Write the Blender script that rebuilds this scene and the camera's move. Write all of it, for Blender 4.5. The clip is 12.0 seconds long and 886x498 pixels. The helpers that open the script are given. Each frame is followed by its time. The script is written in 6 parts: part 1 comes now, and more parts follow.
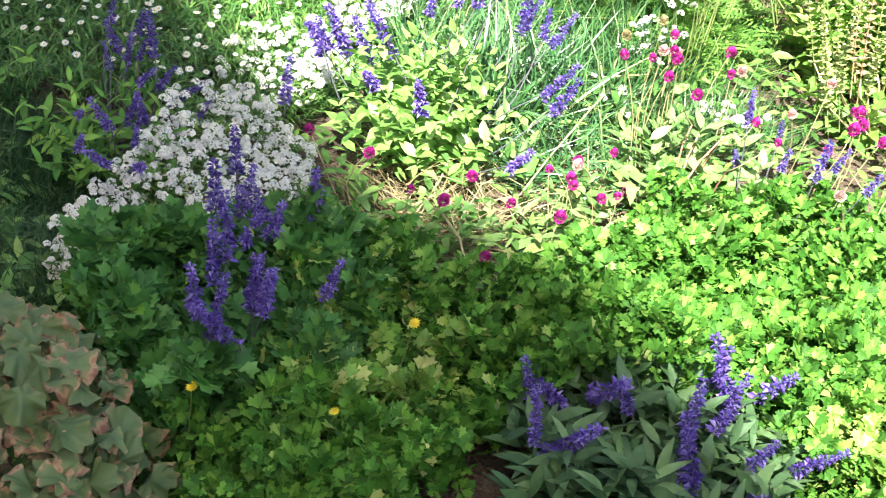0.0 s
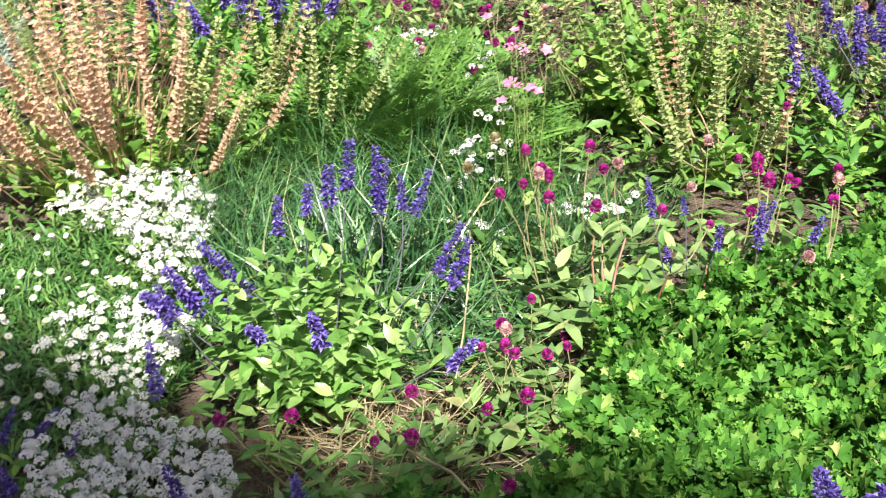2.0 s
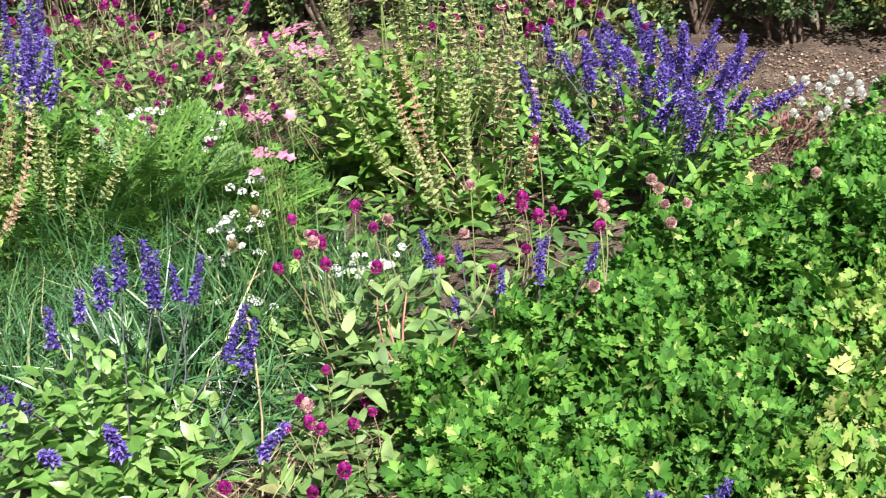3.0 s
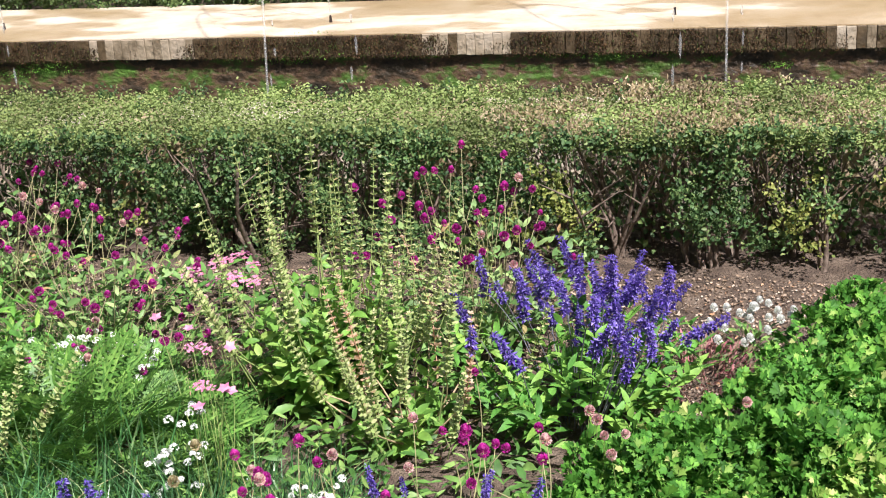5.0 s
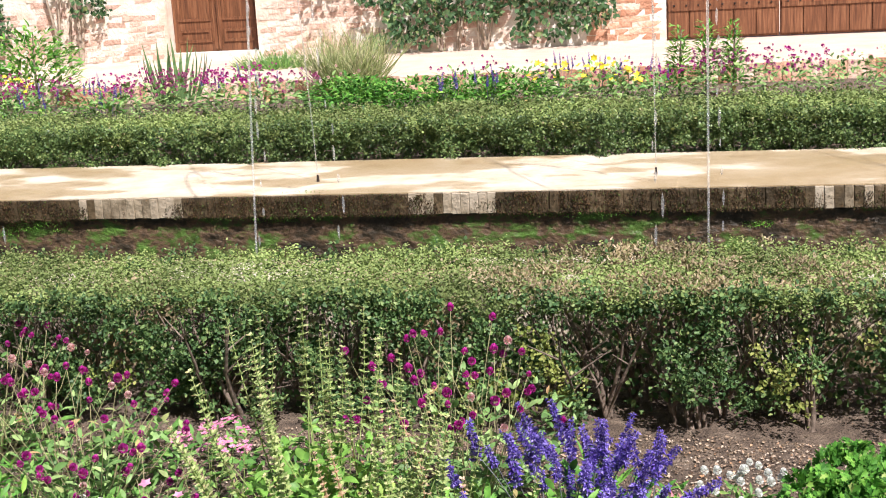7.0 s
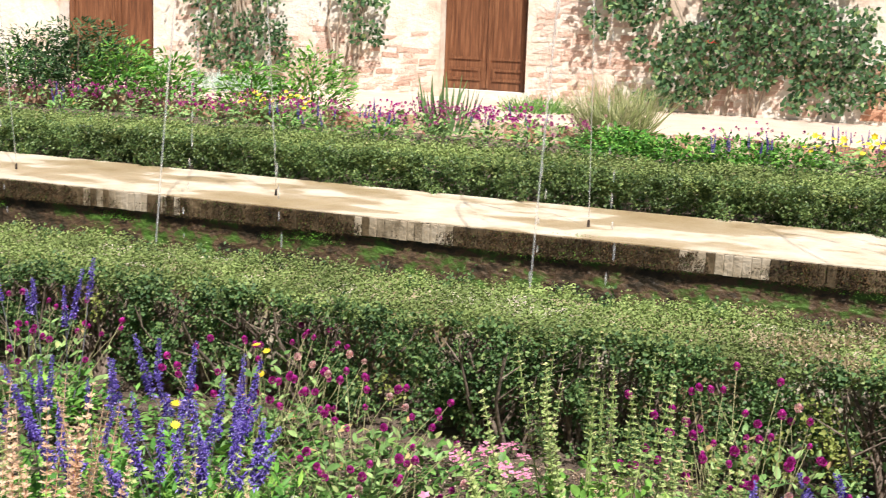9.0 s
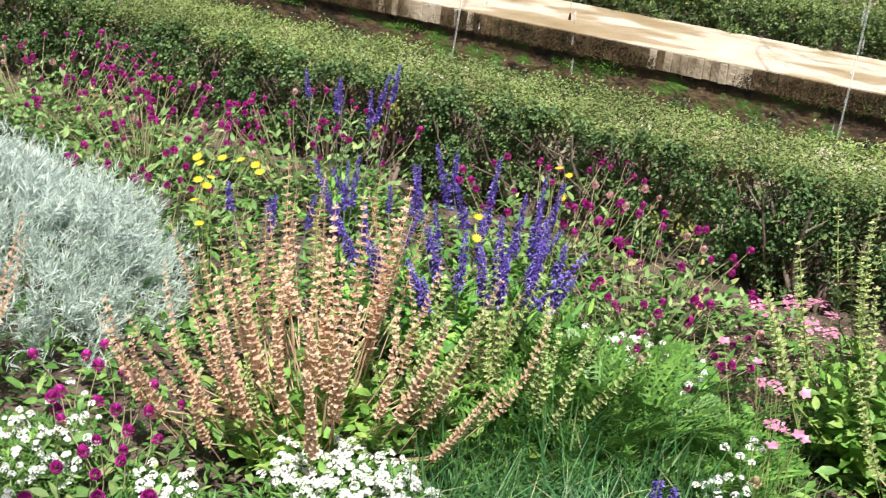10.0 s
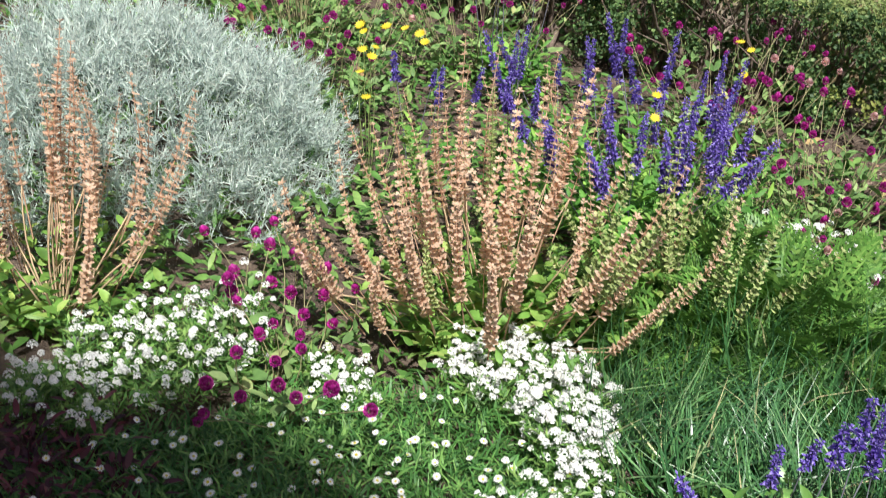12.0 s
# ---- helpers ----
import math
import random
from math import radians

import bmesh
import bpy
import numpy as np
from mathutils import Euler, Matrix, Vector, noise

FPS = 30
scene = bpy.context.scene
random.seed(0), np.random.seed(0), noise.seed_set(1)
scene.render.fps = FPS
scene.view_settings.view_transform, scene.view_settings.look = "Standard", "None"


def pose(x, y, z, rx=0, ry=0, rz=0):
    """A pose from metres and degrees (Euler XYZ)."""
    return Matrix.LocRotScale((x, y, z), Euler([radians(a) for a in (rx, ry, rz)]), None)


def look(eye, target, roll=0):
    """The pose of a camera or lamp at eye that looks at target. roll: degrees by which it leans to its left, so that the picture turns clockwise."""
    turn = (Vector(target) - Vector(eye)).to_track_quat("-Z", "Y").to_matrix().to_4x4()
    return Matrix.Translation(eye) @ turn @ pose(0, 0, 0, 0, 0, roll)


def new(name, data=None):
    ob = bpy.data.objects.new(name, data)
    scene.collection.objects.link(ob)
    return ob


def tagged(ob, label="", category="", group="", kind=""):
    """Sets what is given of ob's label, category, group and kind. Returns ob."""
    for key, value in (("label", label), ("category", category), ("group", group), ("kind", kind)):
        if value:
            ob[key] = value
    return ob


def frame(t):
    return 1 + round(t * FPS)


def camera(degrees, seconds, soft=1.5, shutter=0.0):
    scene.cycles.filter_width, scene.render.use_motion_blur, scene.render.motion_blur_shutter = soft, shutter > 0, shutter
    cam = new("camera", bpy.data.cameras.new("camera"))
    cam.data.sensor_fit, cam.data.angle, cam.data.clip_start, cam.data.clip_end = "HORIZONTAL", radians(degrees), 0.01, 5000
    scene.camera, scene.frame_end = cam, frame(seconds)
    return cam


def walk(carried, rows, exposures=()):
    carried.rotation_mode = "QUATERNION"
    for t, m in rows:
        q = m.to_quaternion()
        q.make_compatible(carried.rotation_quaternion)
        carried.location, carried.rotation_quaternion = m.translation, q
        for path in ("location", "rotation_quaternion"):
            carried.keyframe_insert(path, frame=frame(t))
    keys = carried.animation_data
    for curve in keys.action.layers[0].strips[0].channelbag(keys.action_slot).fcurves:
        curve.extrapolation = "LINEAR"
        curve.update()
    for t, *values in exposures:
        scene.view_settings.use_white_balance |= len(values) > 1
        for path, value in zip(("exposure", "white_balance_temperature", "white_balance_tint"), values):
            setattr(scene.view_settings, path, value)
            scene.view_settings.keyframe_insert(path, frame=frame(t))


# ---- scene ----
cam = camera(36.7, 12.0, soft=1.05, shutter=0.12)
PATH = [
    (0, (0.842, 0.029, 1.389), (-0.415, 1.136, 0.297), 11.6),
    (0.5, (0.668, 0.04, 1.372), (-0.598, 1.103, 0.247), 9.7),
    (1, (0.459, -0.024, 1.371), (-0.731, 1.197, 0.325), 8.0),
    (1.5, (0.327, -0.039, 1.358), (-0.792, 1.297, 0.376), 4.7),
    (2, (0.205, 0.037, 1.358), (-0.76, 1.508, 0.406), -3.4),
    (2.5, (0.127, 0.079, 1.372), (-0.664, 1.653, 0.424), -5.3),
    (3, (0.054, 0.028, 1.389), (-0.52, 1.706, 0.465), -5.4),
    (3.2, (0.036, 0.028, 1.405), (-0.485, 1.725, 0.484), -4.9),
    (4.8, (-0.015, -0.003, 1.47), (-0.461, 1.819, 0.777), -3.3),
    (5, (-0.014, -0.006, 1.473), (-0.459, 1.829, 0.813), -3.6),
    (5.5, (-0.014, -0.016, 1.473), (-0.452, 1.839, 0.867), -3.6),
    (6, (-0.002, -0.018, 1.49), (-0.433, 1.85, 0.919), -3.9),
    (6.5, (-0.012, -0.023, 1.51), (-0.432, 1.864, 0.996), -3.7),
    (6.7, (-0.019, -0.024, 1.518), (-0.438, 1.869, 1.031), -3.6),
    (8.3, (-0.13, -0.07, 1.511), (-0.631, 1.838, 1.181), 0.2),
    (8.5, (-0.158, -0.074, 1.501), (-0.721, 1.817, 1.176), 0.7),
    (9, (-0.225, -0.104, 1.486), (-0.963, 1.718, 1.117), 2.1),
    (9.5, (-0.286, -0.12, 1.466), (-1.2, 1.595, 0.991), 3.7),
    (10, (-0.398, -0.123, 1.444), (-1.414, 1.478, 0.808), 6.0),
    (10.5, (-0.489, -0.064, 1.428), (-1.552, 1.441, 0.649), 6.9),
    (11, (-0.533, -0.04, 1.38), (-1.6, 1.337, 0.397), 7.4),
    (11.5, (-0.563, -0.031, 1.408), (-1.607, 1.356, 0.415), 6.8),
    (12, (-0.589, -0.095, 1.473), (-1.679, 1.342, 0.607), 5.4),
]
walk(cam, [(t, look(eye, target, roll)) for t, eye, target, roll in PATH],
     exposures=[(0.0, 2.05, 6500, 9), (1.0, 1.7, 6450, 12), (1.5, 1.25, 6400, 13), (2.0, 0.95, 6350, 14), (3.0, 0.74, 6150, 16), (6.5, 0.74, 6050, 18), (8.4, 0.52, 6300, 12), (9.5, 0.72, 6200, 13), (10.4, 0.54, 6150, 13), (11.0, 0.46, 6100, 13), (12.0, 0.42, 6050, 14)])

# ---- world, sun ----
SUN_AZ, SUN_EL = 38.0, 52.0
world = bpy.data.worlds.new("sky")
scene.world = world
world.use_nodes = True
wn = world.node_tree.nodes
sky = wn.new("ShaderNodeTexSky")
sky.sky_type = "NISHITA"
sky.sun_disc = False
sky.air_density = 0.8
sky.dust_density = 3.0
sky.ozone_density = 0.4
sky.sun_elevation = radians(SUN_EL)
sky.sun_rotation = radians(180 - SUN_AZ)
world.node_tree.links.new(sky.outputs[0], wn["Background"].inputs[0])
wn["Background"].inputs[1].default_value = 0.08
sun = new("sun", bpy.data.lights.new("sun", "SUN"))
sun.data.energy = 5.0
sun.data.angle = radians(0.6)
sun.data.color = (1.0, 0.95, 0.86)
ca, ce = radians(SUN_AZ), radians(SUN_EL)
to_sun = Vector((math.sin(ca) * math.cos(ce), -math.cos(ca) * math.cos(ce), math.sin(ce)))
sun.matrix_world = look(tuple(to_sun * 30), (0, 0, 0))


# ---- materials ----
def nodes_of(name):
    m = bpy.data.materials.new(name)
    m.use_nodes = True
    nt = m.node_tree
    return m, nt, nt.nodes, nt.links, nt.nodes["Principled BSDF"]


def ramp_node(nt, stops, source):
    r = nt.nodes.new("ShaderNodeValToRGB")
    while len(r.color_ramp.elements) < len(stops):
        r.color_ramp.elements.new(0.5)
    for e, (p, c) in zip(r.color_ramp.elements, stops):
        e.position = p
        e.color = (*c, 1)
    nt.links.new(source, r.inputs[0])
    return r


def leaf_mat(name, stops, rough=0.5, through_light=0.3, spec=0.35, objects=False, noise_scale=25.0, vary=0.35):
    """Foliage or petals: colour varies from leaf to leaf and within a leaf, some light comes through."""
    m, nt, n, l, b = nodes_of(name)
    if objects:
        src = n.new("ShaderNodeObjectInfo").outputs["Random"]
    else:
        src = n.new("ShaderNodeNewGeometry").outputs["Random Per Island"]
    r = ramp_node(nt, stops, src)
    tc = n.new("ShaderNodeTexCoord")
    no = n.new("ShaderNodeTexNoise")
    no.inputs["Scale"].default_value = noise_scale
    no.inputs["Detail"].default_value = 4
    l.new(tc.outputs["Object"], no.inputs["Vector"])
    hsv = n.new("ShaderNodeHueSaturation")
    l.new(r.outputs[0], hsv.inputs["Color"])
    mr = n.new("ShaderNodeMapRange")
    mr.inputs[1].default_value, mr.inputs[2].default_value = 0.3, 0.7
    mr.inputs[3].default_value, mr.inputs[4].default_value = 1 - vary, 1 + vary
    l.new(no.outputs[0], mr.inputs[0])
    l.new(mr.outputs[0], hsv.inputs["Value"])
    l.new(hsv.outputs[0], b.inputs["Base Color"])
    b.inputs["Roughness"].default_value = rough
    b.inputs["Specular IOR Level"].default_value = spec
    tr = n.new("ShaderNodeBsdfTranslucent")
    l.new(hsv.outputs[0], tr.inputs[0])
    mix = n.new("ShaderNodeMixShader")
    mix.inputs[0].default_value = through_light
    l.new(b.outputs[0], mix.inputs[1])
    l.new(tr.outputs[0], mix.inputs[2])
    l.new(mix.outputs[0], n["Material Output"].inputs[0])
    return m


def solid_mat(name, stops, scale=6.0, rough=0.8, bump=0.3, bump_scale=60.0, metal=0.0, detail=8, stretch=(1, 1, 1), spec=0.4, per_object=0.0):
    """A mottled solid surface: two scales of variation and a fine relief."""
    m, nt, n, l, b = nodes_of(name)
    tc = n.new("ShaderNodeTexCoord")
    mp = n.new("ShaderNodeMapping")
    mp.inputs["Scale"].default_value = stretch
    geo = n.new("ShaderNodeNewGeometry")
    l.new(geo.outputs["Position"], mp.inputs[0])
    no = n.new("ShaderNodeTexNoise")
    no.inputs["Scale"].default_value = scale
    no.inputs["Detail"].default_value = detail
    no.inputs["Roughness"].default_value = 0.65
    l.new(mp.outputs[0], no.inputs["Vector"])
    src = no.outputs[0]
    if per_object:
        oi = n.new("ShaderNodeObjectInfo")
        ma = n.new("ShaderNodeMath")
        ma.operation = "MULTIPLY_ADD"
        l.new(oi.outputs["Random"], ma.inputs[0])
        ma.inputs[1].default_value = per_object
        sub = n.new("ShaderNodeMath")
        sub.operation = "SUBTRACT"
        l.new(src, sub.inputs[0])
        sub.inputs[1].default_value = per_object / 2
        l.new(sub.outputs[0], ma.inputs[2])
        src = ma.outputs[0]
    r = ramp_node(nt, stops, src)
    l.new(r.outputs[0], b.inputs["Base Color"])
    b.inputs["Roughness"].default_value = rough
    b.inputs["Metallic"].default_value = metal
    b.inputs["Specular IOR Level"].default_value = spec
    n2 = n.new("ShaderNodeTexNoise")
    n2.inputs["Scale"].default_value = bump_scale
    n2.inputs["Detail"].default_value = 6
    l.new(mp.outputs[0], n2.inputs["Vector"])
    bp = n.new("ShaderNodeBump")
    bp.inputs["Strength"].default_value = bump
    bp.inputs["Distance"].default_value = 0.02
    l.new(n2.outputs[0], bp.inputs["Height"])
    l.new(bp.outputs[0], b.inputs["Normal"])
    return m


M = {}
M["parsley"] = leaf_mat("parsley_leaf", [(0.0, (0.032, 0.115, 0.015)), (0.5, (0.08, 0.235, 0.032)), (0.9, (0.16, 0.36, 0.052)), (0.975, (0.24, 0.41, 0.08)), (1.0, (0.5, 0.54, 0.2))], 0.55, 0.2, spec=0.18)
M["yellowing"] = leaf_mat("yellowing_leaf", [(0.0, (0.15, 0.33, 0.05)), (0.6, (0.26, 0.43, 0.08)), (1.0, (0.5, 0.55, 0.18))], 0.5, 0.25)
M["celery"] = leaf_mat("celery_leaf", [(0.0, (0.04, 0.14, 0.035)), (0.6, (0.075, 0.23, 0.05)), (1.0, (0.14, 0.32, 0.075))], 0.5, 0.16, spec=0.3)
M["salvia_leaf"] = leaf_mat("salvia_leaf", [(0.0, (0.075, 0.225, 0.035)), (0.6, (0.145, 0.345, 0.055)), (1.0, (0.3, 0.51, 0.09))], 0.55, 0.25)
# grey-green leaf, darkened so its colour carries the near edge's half shade
M["salvia_shaded"] = leaf_mat("salvia_shaded_leaf", [(0.0, (0.055, 0.125, 0.05)), (0.6, (0.1, 0.205, 0.08)), (1.0, (0.19, 0.32, 0.13))], 0.5, 0.2)
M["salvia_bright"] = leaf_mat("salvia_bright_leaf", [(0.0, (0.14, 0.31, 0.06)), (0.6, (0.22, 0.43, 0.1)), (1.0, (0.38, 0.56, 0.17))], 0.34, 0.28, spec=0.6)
M["salvia_flower"] = leaf_mat("salvia_flower", [(0.0, (0.1, 0.055, 0.34)), (0.5, (0.19, 0.125, 0.53)), (1.0, (0.42, 0.35, 0.78))], 0.5, 0.25)
M["salvia_stem"] = leaf_mat("salvia_stem", [(0.0, (0.1, 0.12, 0.1)), (1.0, (0.16, 0.15, 0.2))], 0.6, 0.0)
M["gom_head"] = leaf_mat("gomphrena_bract", [(0.0, (0.34, 0.012, 0.2)), (0.6, (0.5, 0.025, 0.31)), (1.0, (0.64, 0.11, 0.44))], 0.5, 0.2)
M["gom_pale"] = leaf_mat("faded_bract", [(0.0, (0.62, 0.2, 0.3)), (0.5, (0.72, 0.5, 0.45)), (1.0, (0.8, 0.7, 0.6))], 0.6, 0.2)
M["gom_leaf"] = leaf_mat("gomphrena_leaf", [(0.0, (0.1, 0.2, 0.055)), (0.6, (0.2, 0.34, 0.105)), (0.92, (0.33, 0.46, 0.165)), (1.0, (0.5, 0.32, 0.15))], 0.5, 0.22)
M["gom_stem"] = leaf_mat("gomphrena_stem", [(0.0, (0.22, 0.2, 0.08)), (0.6, (0.3, 0.28, 0.14)), (1.0, (0.42, 0.2, 0.14))], 0.6, 0.0)
M["basil_leaf"] = leaf_mat("basil_leaf", [(0.0, (0.105, 0.24, 0.04)), (0.6, (0.21, 0.41, 0.075)), (1.0, (0.42, 0.57, 0.14))], 0.45, 0.35)
M["basil_calyx"] = leaf_mat("basil_calyx", [(0.0, (0.28, 0.38, 0.12)), (0.6, (0.44, 0.52, 0.2)), (0.9, (0.58, 0.57, 0.3)), (1.0, (0.52, 0.36, 0.2))], 0.6, 0.3)
M["dry_calyx"] = leaf_mat("dry_basil_calyx", [(0.0, (0.66, 0.44, 0.29)), (0.5, (0.8, 0.57, 0.4)), (1.0, (0.87, 0.7, 0.53))], 0.75, 0.5, vary=0.2)
M["dry_stem"] = leaf_mat("dry_basil_stem", [(0.0, (0.4, 0.28, 0.16)), (1.0, (0.56, 0.44, 0.27))], 0.7, 0.0)
M["green_stem"] = leaf_mat("green_stem", [(0.0, (0.14, 0.22, 0.06)), (1.0, (0.3, 0.36, 0.12))], 0.6, 0.0)
M["white_petal"] = leaf_mat("white_petal", [(0.0, (0.72, 0.74, 0.64)), (0.3, (0.82, 0.83, 0.78)), (1.0, (0.86, 0.87, 0.84))], 0.6, 0.2, noise_scale=4.0, vary=0.05)
M["yellow_petal"] = leaf_mat("yellow_petal", [(0.0, (0.74, 0.56, 0.02)), (1.0, (0.84, 0.72, 0.06))], 0.5, 0.25)
M["pink_petal"] = leaf_mat("pink_petal", [(0.0, (0.62, 0.16, 0.32)), (1.0, (0.8, 0.42, 0.55))], 0.5, 0.25)
M["red_petal"] = leaf_mat("red_petal", [(0.0, (0.5, 0.02, 0.02)), (1.0, (0.7, 0.05, 0.05))], 0.5, 0.25)
M["fine_green"] = leaf_mat("fine_green_leaf", [(0.0, (0.065, 0.165, 0.035)), (0.6, (0.135, 0.285, 0.06)), (1.0, (0.29, 0.44, 0.12))], 0.5, 0.2)
M["grass"] = leaf_mat("grass_blade", [(0.0, (0.03, 0.1, 0.035)), (0.6, (0.07, 0.195, 0.06)), (0.9, (0.14, 0.3, 0.1)), (0.97, (0.28, 0.42, 0.19)), (1.0, (0.6, 0.52, 0.28))], 0.33, 0.12, spec=0.6)
M["lawn"] = leaf_mat("lawn_leaf", [(0.0, (0.04, 0.125, 0.03)), (0.6, (0.09, 0.235, 0.05)), (1.0, (0.2, 0.36, 0.09))], 0.45, 0.15)
# fine leaf darker than the lawn: the left edge's shade put into its colour
M["shaded_fine"] = leaf_mat("shaded_fine_leaf", [(0.0, (0.025, 0.075, 0.03)), (0.6, (0.05, 0.13, 0.05)), (1.0, (0.1, 0.2, 0.07))], 0.55, 0.15)
M["straw"] = leaf_mat("straw", [(0.0, (0.3, 0.23, 0.11)), (0.5, (0.48, 0.4, 0.22)), (0.8, (0.62, 0.55, 0.34)), (1.0, (0.2, 0.3, 0.1))], 0.6, 0.2)
M["fern"] = leaf_mat("feathery_leaf", [(0.0, (0.065, 0.165, 0.03)), (0.6, (0.125, 0.285, 0.05)), (1.0, (0.24, 0.41, 0.09))], 0.45, 0.2)
M["silver"] = leaf_mat("silver_leaf", [(0.0, (0.36, 0.456, 0.408)), (0.6, (0.552, 0.648, 0.576)), (1.0, (0.72, 0.792, 0.696))], 0.7, 0.25)
# box faces darker, tops lighter: shade and sun put into the leaf colours
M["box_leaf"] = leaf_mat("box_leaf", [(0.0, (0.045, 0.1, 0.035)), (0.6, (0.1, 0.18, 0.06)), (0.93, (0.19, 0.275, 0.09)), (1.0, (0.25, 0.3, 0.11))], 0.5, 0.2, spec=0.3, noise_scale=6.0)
M["box_top"] = leaf_mat("box_lit_top_leaf", [(0.0, (0.175, 0.24, 0.075)), (0.6, (0.245, 0.32, 0.1)), (0.95, (0.31, 0.38, 0.13)), (1.0, (0.38, 0.33, 0.18))], 0.6, 0.3, spec=0.3, noise_scale=2.5)
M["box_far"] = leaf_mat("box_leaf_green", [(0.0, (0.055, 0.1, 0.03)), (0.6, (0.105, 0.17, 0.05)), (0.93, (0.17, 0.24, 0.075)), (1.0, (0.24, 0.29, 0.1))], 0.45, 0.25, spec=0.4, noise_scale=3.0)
M["box_brown"] = leaf_mat("browned_box_leaf", [(0.0, (0.2, 0.17, 0.08)), (0.5, (0.34, 0.27, 0.15)), (1.0, (0.5, 0.4, 0.27))], 0.65, 0.2, noise_scale=6.0)
M["box_yellow"] = leaf_mat("yellowed_box_leaf", [(0.0, (0.15, 0.21, 0.05)), (0.5, (0.26, 0.31, 0.075)), (1.0, (0.38, 0.39, 0.12))], 0.5, 0.3)
M["red_stem"] = leaf_mat("red_stem", [(0.0, (0.34, 0.14, 0.09)), (1.0, (0.52, 0.27, 0.2))], 0.5, 0.0)
M["twig"] = solid_mat("grey_twig", [(0.3, (0.07, 0.05, 0.035)), (0.7, (0.27, 0.21, 0.165))], 40.0, 0.85, 0.3)
M["ivy"] = leaf_mat("climber_leaf", [(0.0, (0.03, 0.075, 0.03)), (0.6, (0.07, 0.14, 0.055)), (0.9, (0.14, 0.22, 0.09)), (1.0, (0.24, 0.3, 0.11))], 0.6, 0.2, spec=0.2, noise_scale=2.5)
M["dry_leaf"] = leaf_mat("dry_leaf", [(0.0, (0.16, 0.11, 0.07)), (0.5, (0.34, 0.25, 0.17)), (0.8, (0.5, 0.42, 0.33)), (1.0, (0.45, 0.24, 0.12))], 0.8, 0.1)
# burgundy leaf at half its brightness: deep shade put into the colour
M["shaded_red"] = leaf_mat("shaded_red_leaf", [(0.0, (0.035, 0.01, 0.015)), (0.6, (0.08, 0.02, 0.028)), (1.0, (0.16, 0.035, 0.045))], 0.55, 0.2)
M["sedum"] = leaf_mat("pink_sedum", [(0.0, (0.16, 0.2, 0.08)), (0.45, (0.3, 0.18, 0.14)), (1.0, (0.5, 0.16, 0.2))], 0.55, 0.2)
M["iris"] = leaf_mat("iris_leaf", [(0.0, (0.08, 0.16, 0.06)), (1.0, (0.16, 0.27, 0.1))], 0.45, 0.2)
M["tuft"] = leaf_mat("pale_grass", [(0.0, (0.2, 0.26, 0.08)), (0.6, (0.34, 0.38, 0.16)), (1.0, (0.5, 0.46, 0.26))], 0.5, 0.25)
M["far_mauve"] = leaf_mat("mauve_petal", [(0.0, (0.26, 0.03, 0.12)), (0.5, (0.42, 0.07, 0.22)), (0.8, (0.5, 0.16, 0.36)), (1.0, (0.62, 0.36, 0.5))], 0.5, 0.2)
M["soil"] = solid_mat("soil", [(0.25, (0.055, 0.04, 0.03)), (0.5, (0.15, 0.108, 0.078)), (0.75, (0.3, 0.23, 0.17))], 14.0, 0.95, 1.0, 150.0)
M["gravel"] = solid_mat("pink_gravel", [(0.3, (0.5, 0.38, 0.3)), (0.7, (0.66, 0.52, 0.42))], 4.0, 0.9, 0.3, 200.0)
M["rim_brick"] = solid_mat("pale_rim_brick", [(0.3, (0.13, 0.1, 0.06)), (0.45, (0.28, 0.23, 0.155)), (0.65, (0.4, 0.345, 0.26))], 6.0, 0.8, 0.5, 40.0, per_object=0.12, detail=10)
M["brick"] = solid_mat("wet_brick", [(0.28, (0.014, 0.011, 0.006)), (0.45, (0.06, 0.042, 0.02)), (0.6, (0.12, 0.085, 0.045)), (0.75, (0.22, 0.17, 0.1))], 5.0, 0.6, 0.6, 28.0, per_object=0.04, detail=12)
M["screed"] = solid_mat("pale_screed", [(0.3, (0.42, 0.34, 0.23)), (0.45, (0.53, 0.45, 0.33)), (0.6, (0.6, 0.53, 0.42)), (0.8, (0.64, 0.58, 0.48))], 5.0, 0.7, 0.25, 60.0, detail=10)
nt = M["screed"].node_tree
n, l, b = nt.nodes, nt.links, nt.nodes["Principled BSDF"]
# wet stains in long tongues along the middle of the rim
geo = n.new("ShaderNodeNewGeometry")
mp = n.new("ShaderNodeMapping")
mp.inputs["Scale"].default_value = (1.3, 2.6, 1)
l.new(geo.outputs["Position"], mp.inputs[0])
no = n.new("ShaderNodeTexNoise")
no.inputs["Scale"].default_value, no.inputs["Detail"].default_value, no.inputs["Roughness"].default_value = 1.0, 9, 0.5
l.new(mp.outputs[0], no.inputs["Vector"])
wet = ramp_node(nt, [(0.465, (0, 0, 0)), (0.51, (0.75, 0.75, 0.75)), (0.7, (1, 1, 1))], no.outputs[0])
dry_colour = b.inputs["Base Color"].links[0].from_socket
mixc = n.new("ShaderNodeMix")
mixc.data_type = "RGBA"
l.new(wet.outputs[0], mixc.inputs["Factor"])
l.new(dry_colour, mixc.inputs["A"])
tint = n.new("ShaderNodeMix")
tint.data_type, tint.blend_type = "RGBA", "MULTIPLY"
tint.inputs["Factor"].default_value = 1.0
l.new(dry_colour, tint.inputs["A"])
tint.inputs["B"].default_value = (0.6, 0.51, 0.35, 1)
l.new(tint.outputs["Result"], mixc.inputs["B"])
l.new(mixc.outputs["Result"], b.inputs["Base Color"])
